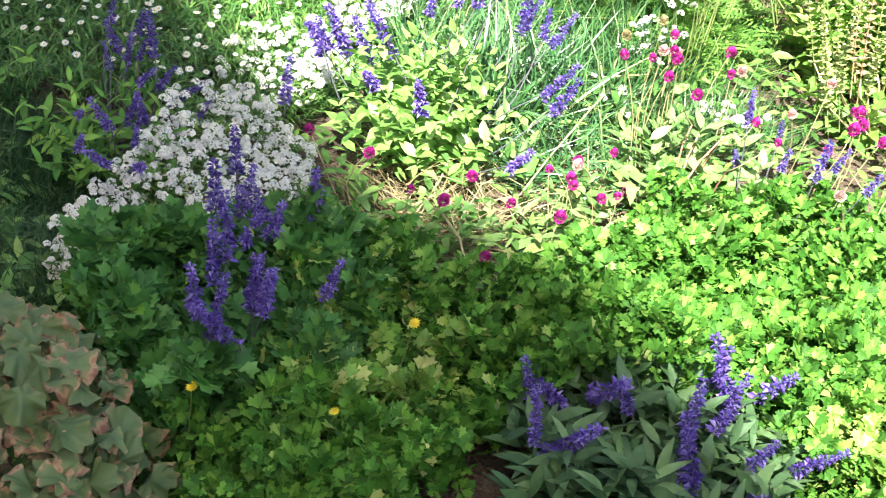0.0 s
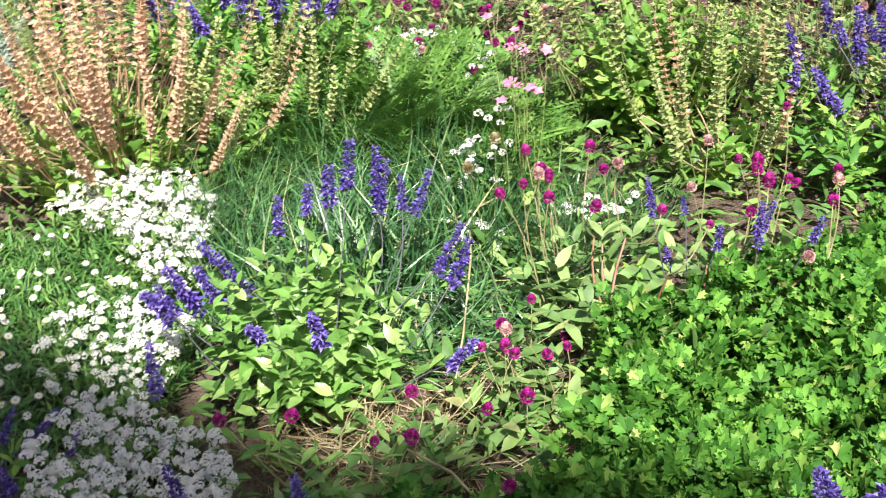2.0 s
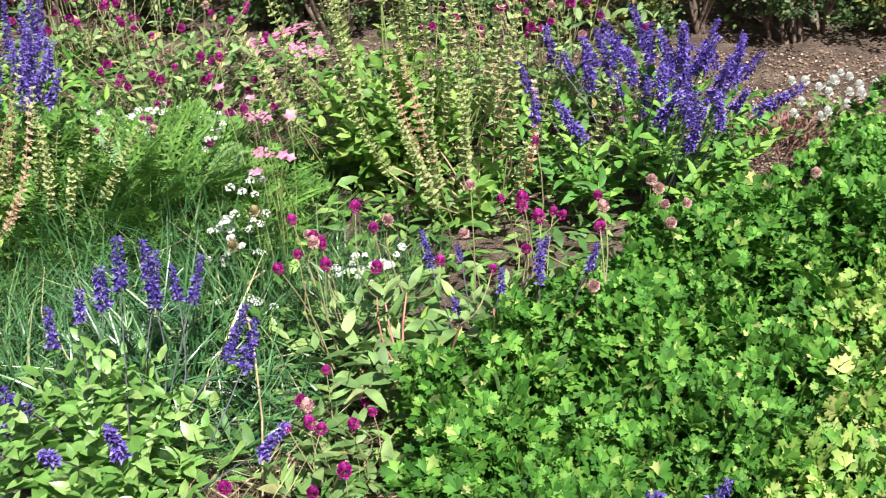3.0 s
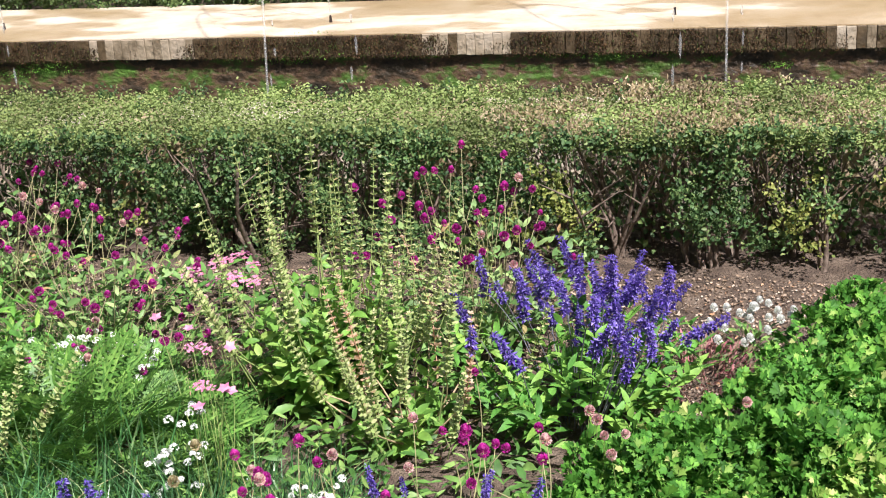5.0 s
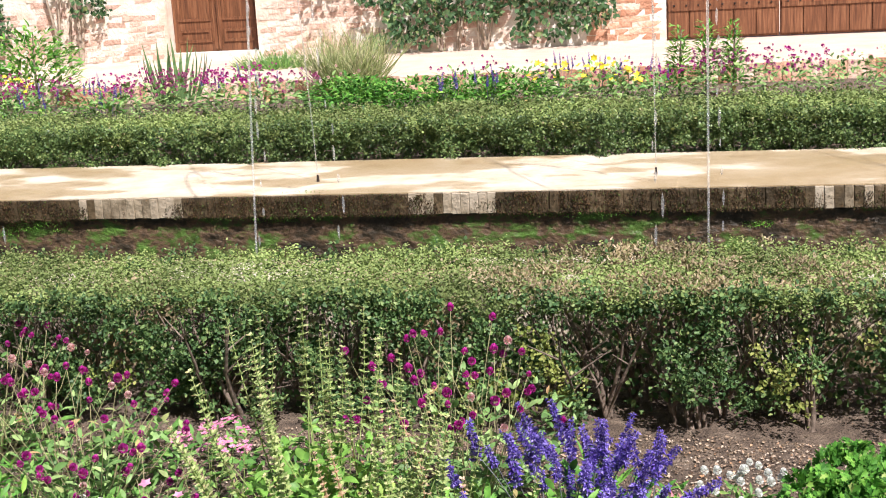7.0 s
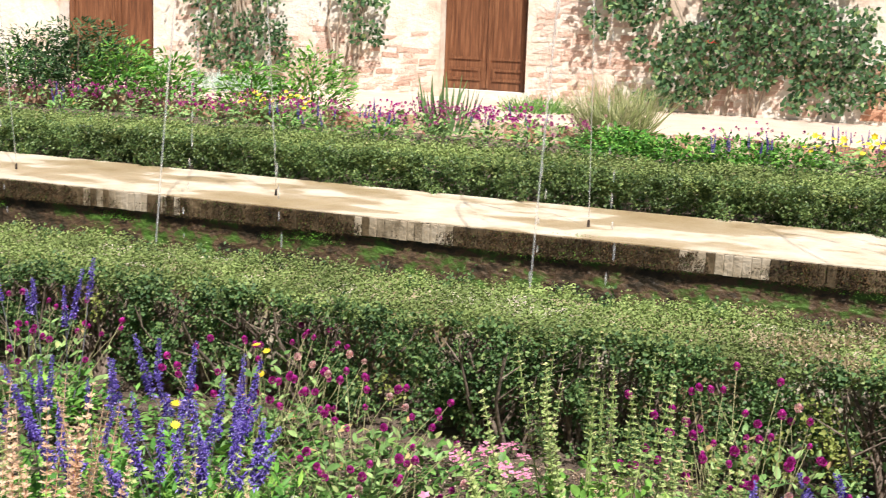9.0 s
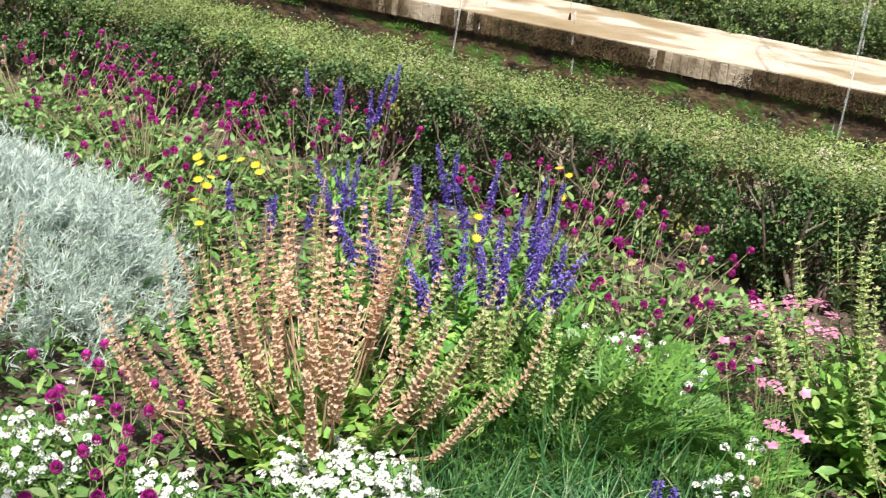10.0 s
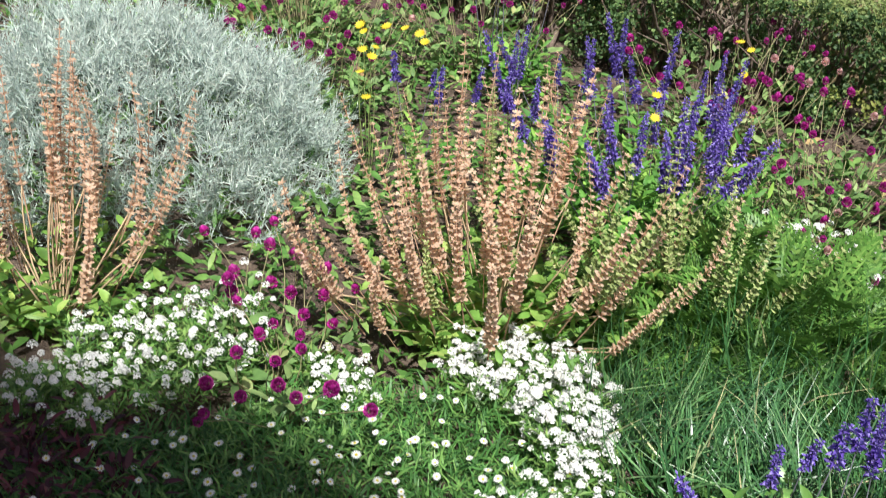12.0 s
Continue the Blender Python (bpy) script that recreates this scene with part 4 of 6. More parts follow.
def random_heads(n, spread, z0, z1, rng):
    n = int(n * 1.15)
    a, r = rng.uniform(0, 6.283, n), np.sqrt(rng.random(n)) * spread
    return [(math.cos(q) * w, math.sin(q) * w, z0 + (z1 - z0) * rng.random() * (1.1 - 0.5 * (w / spread) ** 2)) for q, w in zip(a, r)]


gomphrena(-0.68, 2.08, heads_from(-.68, 2.08, [(-.89, 2.27), (-.84, 2.23), (-.8, 2.21), (-.65, 2.22), (-.68, 2.15), (-.67, 2.35), (-.62, 2.39), (-.57, 2.36), (-.96, 2.18), (-.92, 2.12), (-.89, 2.09), (-.94, 2.08), (-.94, 1.99), (-.89, 2.05), (-.77, 2.05), (-.55, 2.06), (-.94, 2.15), (-.58, 2.55), (-.91, 2.13), (-.9, 2.11), (-1.0, 2.2)], 0.235, r0), 0.26, 0.24, 190, 201, leaf=0.075, pale=0.15, stem_key="red_stem", stem_r=0.0014)
gomphrena(-0.46, 2.22, heads_from(-.46, 2.22, [(-.5, 2.34), (-.47, 2.29), (-.52, 2.19), (-.5, 2.22), (-.36, 2.03), (-.42, 2.39), (-.39, 2.29), (-.4, 2.3), (-.55, 2.3)], 0.235, r0), 0.18, 0.22, 80, 213, leaf=0.07, pale=0.2, stem_key="red_stem", stem_r=0.0014)
gomphrena(-0.79, 1.8, heads_from(-.79, 1.8, [(-.85, 1.94), (-.77, 1.92), (-.87, 1.86), (-.84, 1.82), (-.86, 1.77), (-.81, 1.8), (-.77, 1.85), (-.73, 1.85), (-.73, 1.7), (-.91, 1.61), (-.85, 1.84)], 0.035, r0), 0.16, 0.12, 50, 202, leaf=0.06)
gomphrena(-0.86, 1.42, heads_from(-.86, 1.42, [(-.59, 1.39), (-1.1, 1.33), (-1.04, 1.44), (-.84, 1.4), (-.81, 1.46), (-.72, 1.55)], 0.08, r0), 0.22, 0.13, 90, 203, leaf=0.06)
gomphrena(-0.75, 3.35, heads_from(-.75, 3.35, [(-1.05, 3.3), (-.82, 3.62), (-.69, 3.58), (-.9, 3.4), (-.87, 3.0), (-.72, 3.06), (-.61, 3.35), (-.57, 2.9), (-.64, 2.8), (-.5, 2.95)], 0.46, r0) + random_heads(34, 0.33, 0.3, 0.5, r0), 0.32, 0.4, 300, 204)
gomphrena(-1.85, 3.3, random_heads(34, 0.36, 0.2, 0.4, r0), 0.34, 0.3, 150, 205)
gomphrena(-2.35, 3.6, random_heads(36, 0.36, 0.25, 0.42, r0), 0.34, 0.3, 140, 206)
gomphrena(-1.62, 2.95, random_heads(26, 0.28, 0.12, 0.3, r0), 0.26, 0.2, 40, 207, leaf=0.045)

gomphrena(-3.3, 3.55, random_heads(40, 0.36, 0.25, 0.42, r0), 0.36, 0.3, 220, 208)
gomphrena(-3.95, 3.35, random_heads(60, 0.45, 0.22, 0.42, r0), 0.45, 0.3, 280, 209)
gomphrena(-4.6, 3.45, random_heads(50, 0.45, 0.22, 0.42, r0), 0.45, 0.3, 240, 210)
gomphrena(-3.45, 2.95, random_heads(34, 0.36, 0.25, 0.42, r0), 0.36, 0.3, 200, 211)
gomphrena(-2.36, 1.68, heads_from(-2.36, 1.68, [(-2.76, 1.83), (-2.71, 1.95), (-2.71, 2.01), (-2.58, 1.87), (-2.55, 1.92), (-2.56, 1.74), (-2.48, 1.78), (-2.46, 1.85), (-2.41, 1.88), (-2.4, 1.76), (-2.31, 1.87), (-2.49, 1.67), (-2.45, 1.65), (-2.47, 1.64), (-2.38, 1.65), (-2.34, 1.65), (-2.32, 1.72), (-2.33, 1.79), (-2.29, 1.78), (-2.28, 1.67), (-2.29, 1.5), (-2.3, 1.43), (-2.21, 1.53), (-2.17, 1.56), (-2.12, 1.5), (-2.21, 1.33), (-2.16, 1.3), (-2.18, 1.41), (-2.03, 1.5), (-1.98, 1.56), (-2.17, 1.5)], 0.09, r0), 0.22, 0.18, 80, 212, leaf=0.06, pale=0.1, scale=1.2)

CALYX = strip(1.0, 0.8, 2, 0.3, -0.2, peak=0.62, tip=0.45)
rba = np.random.default_rng(51)


def basil_spike(rng, length, whorls, bow):
    v, f = whorl_spike(rng, length, whorls, 7, CALYX, 0.0132, 0.45, 0.07, 0.14, 0.2)
    w, g = tube([(0, 0, -0.12), (0, 0, 0), (0, 0, length * 0.5), (0, 0, length)], [0.0018, 0.0016, 0.0014, 0.0008], 4)
    v, f = joined([(v, f), (w, g)])
    v[:, 0] += bow * (v[:, 2].clip(0) / length) ** 2
    return mesh_of("seed_spike", v, f)


DRY_SPIKES = [basil_spike(rba, 0.27 + 0.02 * i, 15 + i, b) for i, b in enumerate((-0.07, -0.02, -0.11, -0.04, -0.14))]
GREEN_SPIKES = [basil_spike(rba, 0.24 + 0.02 * i, 14 + i, b) for i, b in enumerate((-0.04, 0.0, -0.06, -0.02))]
BASIL_LEAVES = [strip(1.0, 0.48, 4, 0.25, 0.3), strip(1.0, 0.5, 4, 0.35, 0.15)]


def basil(x, y, spikes, rise, spread, leaves, leaf_height, seed, dry=True, fan=0.5, label="basil gone to seed with tan dry seed spikes", green_share=0.0, leaf_spread=None):
    rng = np.random.default_rng(seed)
    g = float(ground_z(x, y))
    p = thing("basil_plant", label, "herb", (x, y, g), group="basil plants")
    if leaves:
        part("foliage", mesh_of("foliage", *stemmed(rng, max(4, int(leaves / 8)), 6, leaf_spread or spread, leaf_height, BASIL_LEAVES, 0.055, 0.1, 0.0)), M["basil_leaf"], p)
    for i in range(spikes):
        a, r = rng.uniform(0, 6.283), math.sqrt(rng.random())
        ex, ey = math.cos(a) * r * spread, math.sin(a) * r * spread
        ez = rise * (rng.uniform(0.55, 1.0) if dry else rng.uniform(0.72, 1.0)) * (1.0 - 0.5 * r * r)
        st, d = stem_to((ex * 0.15, ey * 0.15, 0), (ex, ey, ez), rng, 0.02, 0.0024)
        part("stem", mesh_of("stem", *st), M["dry_stem"] if dry else M["green_stem"], p)
        d = Vector((ex * fan / spread, ey * fan / spread, 1.0)).normalized()
        out = Vector((ex, ey, 0)).normalized()
        sx = (out - d * out.dot(d)).normalized()
        turn = Matrix((sx, d.cross(sx), d)).transposed().to_quaternion() @ Euler((0, 0, rng.normal(0, 0.5))).to_quaternion()
        is_dry = dry and rng.random() > green_share
        part("seed_spike", (DRY_SPIKES if is_dry else GREEN_SPIKES)[rng.integers(0, 4)], M["dry_calyx"] if is_dry else M["basil_calyx"], p,
             at=(ex, ey, ez), turned=turn, size=rng.uniform(0.75, 1.15))
    return p


basil(-2.18, 2.22, 76, 0.38, 0.42, 620, 0.22, 301, True, 0.8, "large dry basil gone to seed with tan seed spikes", 0.12, 0.36)
basil(-1.85, 2.5, 24, 0.2, 0.3, 320, 0.2, 302, False, 1.0, "basil with yellow-green leaves and arching seed spikes", leaf_spread=0.24)
basil(-2.95, 1.55, 34, 0.36, 0.26, 160, 0.24, 303, True, 0.6, "dry brown basil beside a silver bush")
basil(-1.04, 3.0, 30, 0.47, 0.3, 760, 0.37, 304, False, 0.45, "green basil with upright pale seed spikes", leaf_spread=0.24)
basil(-0.8, 2.84, 22, 0.26, 0.24, 110, 0.2, 305, True, 0.5, "basil with half-dry greenish seed spikes", 0.7)


# ---- ground cover ----
def patch_leaves(poly, count, height, templates, size, rng, up=0.3, seed=0.0, thick=0.6, roll=0.4):
    p = points_in(poly, count, rng)
    h = height * (0.8 + 0.45 * lumps(p, 3.0, seed) + 0.3 * lumps(p, 9.0, seed)) * (1 - thick * rng.random(count) ** 1.6)
    pos = np.concatenate([p, (ground_z(p[:, 0], p[:, 1]) + h)[:, None]], 1)
    d = np.concatenate([rng.normal(0, 1, (count, 2)), np.full((count, 1), up)], 1) + rng.normal(0, 0.3, (count, 3))
    turns = frames_for(d, np.tile([0.0, 0, 1], (count, 1)), rng, roll)
    return scattered(templates, pos, turns, size * rng.uniform(0.6, 1.25, count), rng)


rp = np.random.default_rng(61)
PARSLEY = [parsley_leaf()]
BED_PARSLEY = [(-.86, .74), (-.98, .9), (-.8, 1.2), (-.6, 1.44), (-.6, 1.75), (-.7, 1.92), (-.55, 2.15), (-.4, 2.35), (-.33, 2.64), (-.1, 2.75), (.06, 2.93), (.2, 3.26), (.4, 3.53), (1.1, 3.55), (1.28, 3.2), (1.02, 2.85), (1.3, 2.4), (1.08, 1.95), (1.2, 1.6), (.8, 1.5), (.1, 1.6), (-.1, 1.62), (-.27, 1.5), (-.33, 1.25), (-.25, 1.05), (-.12, .8), (-.25, .66), (-.5, .74), (-.7, .74)]
par = thing("parsley_patch", "dense patch of curly-edged green parsley-like leaves", "ground cover", (0, 0, 0), kind="stuff")
part("foliage", mesh_of("foliage", *patch_leaves(BED_PARSLEY, 32000, 0.24, PARSLEY, 0.037, rp, 0.9, 2.2, thick=0.9, roll=1.0)), M["parsley"], par, kind="stuff")

part("broad_foliage", mesh_of("broad_foliage", *patch_leaves([(-.86, .74), (-.98, .9), (-.86, 1.15), (-.62, 1.2), (-.5, 1.0), (-.5, .74)], 3000, 0.25, PARSLEY, 0.055, rp, 0.85, 2.2, thick=0.8, roll=0.8)), M["celery"], par, "darker deeply cut celery-like leaves", kind="stuff")
part("yellowing_foliage", mesh_of("yellowing_foliage", *patch_leaves([(-.05, 1.65), (.08, 2.0), (.0, 2.3), (.2, 2.5), (.5, 2.4), (.5, 1.65)], 2200, 0.255, PARSLEY, 0.037, rp, 0.9, 2.2, thick=0.4, roll=0.9)), M["yellowing"], par, "yellowing leaves", kind="stuff")
part("yellowing_foliage", mesh_of("yellowing_foliage", *patch_leaves([(-.72, 1.12), (-.55, 1.32), (-.38, 1.2), (-.36, .95), (-.55, .92)], 230, 0.26, PARSLEY, 0.042, rp, 0.9, 2.2, thick=0.35, roll=0.8)), M["yellowing"], par, "yellowing leaves", kind="stuff")

BED = [(-5.2, 2.2), (-3.0, 1.3), (-2.7, 1.5), (-2.35, 1.72), (-2.0, 1.95), (-1.5, 1.9), (-1.3, 1.45), (-1.0, 1.3), (-.8, 1.2), (-.55, 1.6), (-.4, 2.5), (-.5, 3.1), (-1.0, 3.5), (-1.6, 3.75), (-5.2, 3.8)]
low = thing("low_weeds", "low mixed green leaves covering the soil", "ground cover", (0, 0, 0), kind="stuff")
part("foliage", mesh_of("foliage", *patch_leaves(BED, 12000, 0.1, [strip(1.0, 0.4, 3, 0.25, 0.3), strip(1.0, 0.25, 3, 0.25, 0.3)], 0.05, rp, 0.5, 9.2, thick=0.9)), M["fine_green"], low, kind="stuff")

for edge_poly, k in (([(.7, 1.2), (.95, 2.4), (.85, 3.7), (3.2, 3.75), (3.6, 2.6), (3.0, 1.0), (1.8, .8)], 6000), ([(-5.0, 2.2), (-5.2, 3.8), (-8.2, 3.8), (-8.6, 2.4), (-6.5, 1.2), (-3.2, 1.2)], 8000), ([(-3.3, 1.3), (-2.4, .6), (-.3, .55), (.8, .9), (.9, 1.7), (.2, 1.55), (-.3, 1.0), (-1.0, .8), (-2.4, 1.0)], 3500)):
    part("outer_foliage", mesh_of("outer_foliage", *patch_leaves(edge_poly, k, 0.09, [strip(1.0, 0.4, 3, 0.25, 0.3), strip(1.0, 0.25, 3, 0.25, 0.3)], 0.05, rp, 0.5, 4.2, thick=0.9)), M["fine_green"], low, kind="stuff")


def petal_disc(n, r, width, lift, inner=0.15):
    t = strip(1.0, width, 2, 0.1, -lift, peak=0.65)
    out = []
    for i in range(n):
        q = np.array(Matrix.Rotation(2 * math.pi * i / n, 3, "Z"))
        out.append((((t[0] * (1 - inner) + np.array([0, inner, 0])) * r) @ q.T, t[1]))
    return joined(out)


def alyssum(poly, clusters, height, seed, label="mat of white sweet alyssum in full flower", green=2400):
    """Rounded clusters of tiny four-petalled flowers over fine leaves."""
    rng = np.random.default_rng(seed)
    p = thing("alyssum_patch", label, "ground cover", (0, 0, 0), kind="stuff")
    part("foliage", mesh_of("foliage", *patch_leaves(poly, green, height * 0.85, [strip(1.0, 0.2, 2, 0.2, 0.2)], 0.03, rng, 0.8, seed)), M["fine_green"], p, kind="stuff")
    clusters = int(clusters * 0.72)
    q = points_in(poly, clusters, rng)
    h = height * (0.85 + 0.5 * lumps(q, 3.0, seed)) * rng.uniform(0.55, 1.25, clusters)
    per = 46
    off = rng.normal(0, 1, (clusters, per, 3))
    off /= np.linalg.norm(off, axis=2, keepdims=True)
    off[:, :, 2] = np.abs(off[:, :, 2]) * 1.1
    rad = rng.uniform(0.005, 0.0115, (clusters, 1, 1))
    ctr = np.concatenate([q, (ground_z(q[:, 0], q[:, 1]) + h)[:, None]], 1)
    pos = (ctr[:, None] + off * rad).reshape(-1, 3)
    d = (off + np.array([0, 0, 0.55]) + rng.normal(0, 0.25, off.shape)).reshape(-1, 3)
    x = np.cross(d, rng.normal(0, 1, d.shape))
    turns = frames_for(x, d, rng, 0.1)
    tiny = petal(1.0, 0.9, 0.2, -0.05)
    flower = joined([(tiny[0] @ np.array(Matrix.Rotation(k * math.pi / 2, 3, "Z")).T, tiny[1]) for k in range(4)])
    part("blossoms", mesh_of("blossoms", *scattered([flower], pos, turns, rng.uniform(0.0021, 0.0031, len(pos)), rng)), M["white_petal"], p, kind="stuff")
    return p


alyssum([(-1.05, .76), (-1.2, .9), (-1.3, 1.05), (-1.42, 1.2), (-1.42, 1.4), (-1.2, 1.42), (-1.08, 1.33), (-1.03, 1.15), (-1.0, .95), (-.98, .8)], 1050, 0.14, 71)
alyssum([(-1.42, 1.38), (-1.55, 1.35), (-1.75, 1.5), (-1.75, 1.72), (-1.5, 1.72), (-1.4, 1.55)], 330, 0.11, 72, green=1500)
alyssum([(-2.05, 1.84), (-2.1, 1.98), (-2.03, 2.15), (-1.88, 2.15), (-1.72, 2.05), (-1.58, 1.82), (-1.6, 1.7), (-1.75, 1.78), (-1.87, 1.87)], 700, 0.13, 73, green=3600)
alyssum([(-2.78, 1.45), (-2.72, 1.68), (-2.5, 1.78), (-2.36, 1.7), (-2.4, 1.4), (-2.52, 1.25)], 360, 0.15, 74, green=4500)
alyssum([(-2.33, 1.72), (-2.2, 1.8), (-2.08, 1.72), (-2.2, 1.66)], 130, 0.11, 75)
alyssum([(-2.6, 1.15), (-2.75, 1.3), (-2.6, 1.4), (-2.4, 1.25)], 110, 0.13, 79)
alyssum([(-1.85, 2.9), (-1.75, 3.0), (-1.5, 2.95), (-1.5, 2.82), (-1.65, 2.8)], 90, 0.17, 76, green=300)
alyssum([(-1.28, 2.32), (-1.28, 2.45), (-1.17, 2.45), (-1.15, 2.3)], 45, 0.2, 77, green=120)
alyssum([(-1.2, 2.14), (-1.2, 2.26), (-1.08, 2.26), (-1.08, 2.14)], 22, 0.15, 78, green=100)
alyssum([(-1.02, 2.36), (-.98, 2.46), (-.85, 2.46), (-.87, 2.34)], 35, 0.14, 80, green=100)

# daisies in short fine grass
rd = np.random.default_rng(81)
LAWN = [(-2.5, 1.1), (-2.35, 1.45), (-2.3, 1.72), (-2.0, 1.86), (-1.85, 1.95), (-1.5, 1.85), (-1.4, 1.5), (-1.5, 1.28), (-1.75, 1.05), (-1.7, .8), (-1.2, .8), (-1.1, .55), (-2.4, .55)]
lawn = thing("daisy_patch", "low fine-leaved patch dotted with small white daisies", "ground cover", (0, 0, 0))
part("foliage", mesh_of("foliage", *patch_leaves(LAWN, 22000, 0.075, [blade(1.0, 0.1, 2, 0.6), blade(1.0, 0.14, 2, 0.9)], 0.045, rd, 1.3, 5.5)), M["lawn"], lawn, kind="stuff")
ring = [(math.cos(2 * math.pi * i / 45) * q, math.sin(2 * math.pi * i / 45) * q, 0.0012) for i, q in ((i, 0.0105 * (0.62, 1.0, 0.97)[i % 3]) for i in range(45))]
DAISY = mesh_of("daisy", [(0, 0, 0)] + ring, [(0, 1 + i, 1 + (i + 1) % 45) for i in range(45)])
EYE = bmesh.new()
bmesh.ops.create_icosphere(EYE, subdivisions=1, radius=0.0034)
bmesh.ops.scale(EYE, verts=EYE.verts, vec=(1, 1, 0.5))
EYE_ME = bpy.data.meshes.new("daisy_eye")
EYE.to_mesh(EYE_ME)
EYE.free()
for x, y in points_in([(-2.45, 1.1), (-2.3, 1.6), (-2.0, 1.8), (-1.7, 1.85), (-1.45, 1.6), (-1.55, 1.35), (-1.8, 1.1), (-2.3, .95)], 165, rd):
    d = part("daisy", DAISY, M["white_petal"], lawn, at=(x, y, float(ground_z(x, y)) + rd.uniform(0.075, 0.12)), turned=tilt_to((rd.normal(0.1, 0.25), rd.normal(-0.25, 0.25), 1.0), rd.uniform(0, 6)), size=rd.uniform(0.65, 1.0))
    part("eye", EYE_ME, M["yellow_petal"], d, "yellow centre", at=(0, 0, 0.001))


def tuft(name, x, y, blades, length, width, spread, key, seed, label, up=1.1, bend=1.0, category="grass", flat=1.0, jitter=0.5):
    rng = np.random.default_rng(seed)
    p = thing(name, label, category, (x, y, float(ground_z(x, y)) if y < 5 else 0.37), kind="stuff")
    a, r = rng.uniform(0, 6.283, blades), np.sqrt(rng.random(blades))
    pos = np.stack([np.cos(a) * r * spread, np.sin(a) * r * spread * flat, np.zeros(blades)], 1)
    d = np.stack([np.cos(a) * r, np.sin(a) * r, np.full(blades, up)], 1) + rng.normal(0, jitter, (blades, 3)) * np.array([1, 1, 0.2])
    turns = frames_for(d, np.stack([np.cos(a), np.sin(a), np.full(blades, 0.5)], 1), rng, 0.5)
    v, f = scattered([blade(1.0, width / length, 4, bend), blade(1.0, width / length, 4, bend * 1.7), blade(1.0, width / length, 4, bend * 0.5)], pos, turns, length * rng.uniform(0.5, 1.15, blades), rng)
    part("grass", mesh_of("grass", v, f), M[key], p, kind="stuff")
    return p


tuft("grass_tuft", -1.45, 2.18, 1700, 0.28, 0.006, 0.32, "grass", 401, "arching tuft of blue-green grass", 1.4, 1.2)
tuft("grass_tuft", -1.15, 2.1, 1300, 0.18, 0.005, 0.3, "grass", 402, "low tangled blue-green grass", 0.5, 1.6)
tuft("dry_grass", -0.98, 1.8, 600, 0.17, 0.003, 0.28, "straw", 403, "tangle of dry straw-coloured grass", 0.35, 1.2)
tuft("dry_grass", -1.0, 1.58, 260, 0.15, 0.003, 0.16, "straw", 404, "dead straw at the foot of a salvia", 0.4, 1.2)
tuft("pinks_foliage", -1.02, 2.45, 800, 0.15, 0.003, 0.18, "grass", 405, "grey-green needle leaves of garden pinks", 1.0, 0.8)
tuft("pinks_foliage", -1.3, 2.75, 500, 0.14, 0.003, 0.16, "fine_green", 406, "fine green leaves under small flowers", 1.0, 0.8)
tuft("grass_tuft", -1.95, 3.05, 250, 0.2, 0.004, 0.2, "fine_green", 407, "thin green stalks between flowers", 1.4, 0.5)


tuft("fine_mound", -1.22, 0.78, 5200, 0.13, 0.003, 0.26, "shaded_fine", 408, "dark mound of fine needle leaves in shade", 0.9, 0.8, "plant", jitter=0.7)
tuft("fine_mound", -1.6, 0.78, 4200, 0.12, 0.003, 0.26, "shaded_fine", 409, "dark low mound of fine leaves in shade", 0.9, 0.8, "plant", jitter=0.7)
# bent dry stalks lying over the grass
stalks = thing("dry_stalks", "long bent dry straw-coloured stalks over grass", "dead stalks", (-1.15, 1.95, float(ground_z(0, 1.95))))
for pts in (((0.02, 0.35, 0.15), (-0.06, 0.2, 0.12), (-0.17, 0.03, 0.08), (-0.3, -0.1, 0.03)), ((-0.1, -0.05, 0.1), (0.02, -0.2, 0.08), (0.13, -0.33, 0.05), (0.17, -0.42, 0.0)), ((0.01, 0.25, 0.13), (0.1, 0.1, 0.14), (0.2, -0.1, 0.1), (0.25, -0.25, 0.0)), ((0.3, -0.45, 0.1), (0.42, -0.5, 0.13), (0.52, -0.55, 0.12), (0.6, -0.58, 0.05))):
    part("stalk", mesh_of("stalk", *tube(np.array(pts), [0.0026, 0.0024, 0.0022, 0.002], 5)), M["straw"], stalks)

tuft("dry_undergrowth", -1.55, 3.0, 900, 0.13, 0.004, 0.3, "dry_leaf", 410, "brown dry undergrowth below flowers", 0.6, 1.0, "dead stalks", jitter=0.7)
tuft("dry_undergrowth", -1.2, 3.2, 600, 0.12, 0.004, 0.25, "dry_leaf", 411, "brown dry undergrowth below flowers", 0.6, 1.0, "dead stalks", jitter=0.7)


def frond(n=13):
    out = [blade(1.0, 0.02, 3, 0.7)]
    for i in range(1, n):
        s = i / n
        w = 0.28 * math.sin(math.pi * (s * 0.85 + 0.1))
        for side in (-1, 1):
            t = blade(w, 0.045, 1, 0.3)
            q = np.array(Matrix.Rotation(side * radians(58), 3, "Z"))
            out.append((t[0] @ q.T + np.array([0, s * math.cos(0.35 * s), -s * s * math.sin(0.35 * s)]), t[1]))
            t2 = blade(w * 0.45, 0.042, 1, 0.3)
            for k in (0.35, 0.7):
                for s2 in (-1, 1):
                    q2 = np.array(Matrix.Rotation(side * radians(58) + s2 * radians(45), 3, "Z"))
                    root = (np.array([0, w * k, 0]) @ q.T) + np.array([0, s * math.cos(0.35 * s), -s * s * math.sin(0.35 * s)])
                    out.append((t2[0] @ q2.T + root, t2[1]))
    return joined(out)


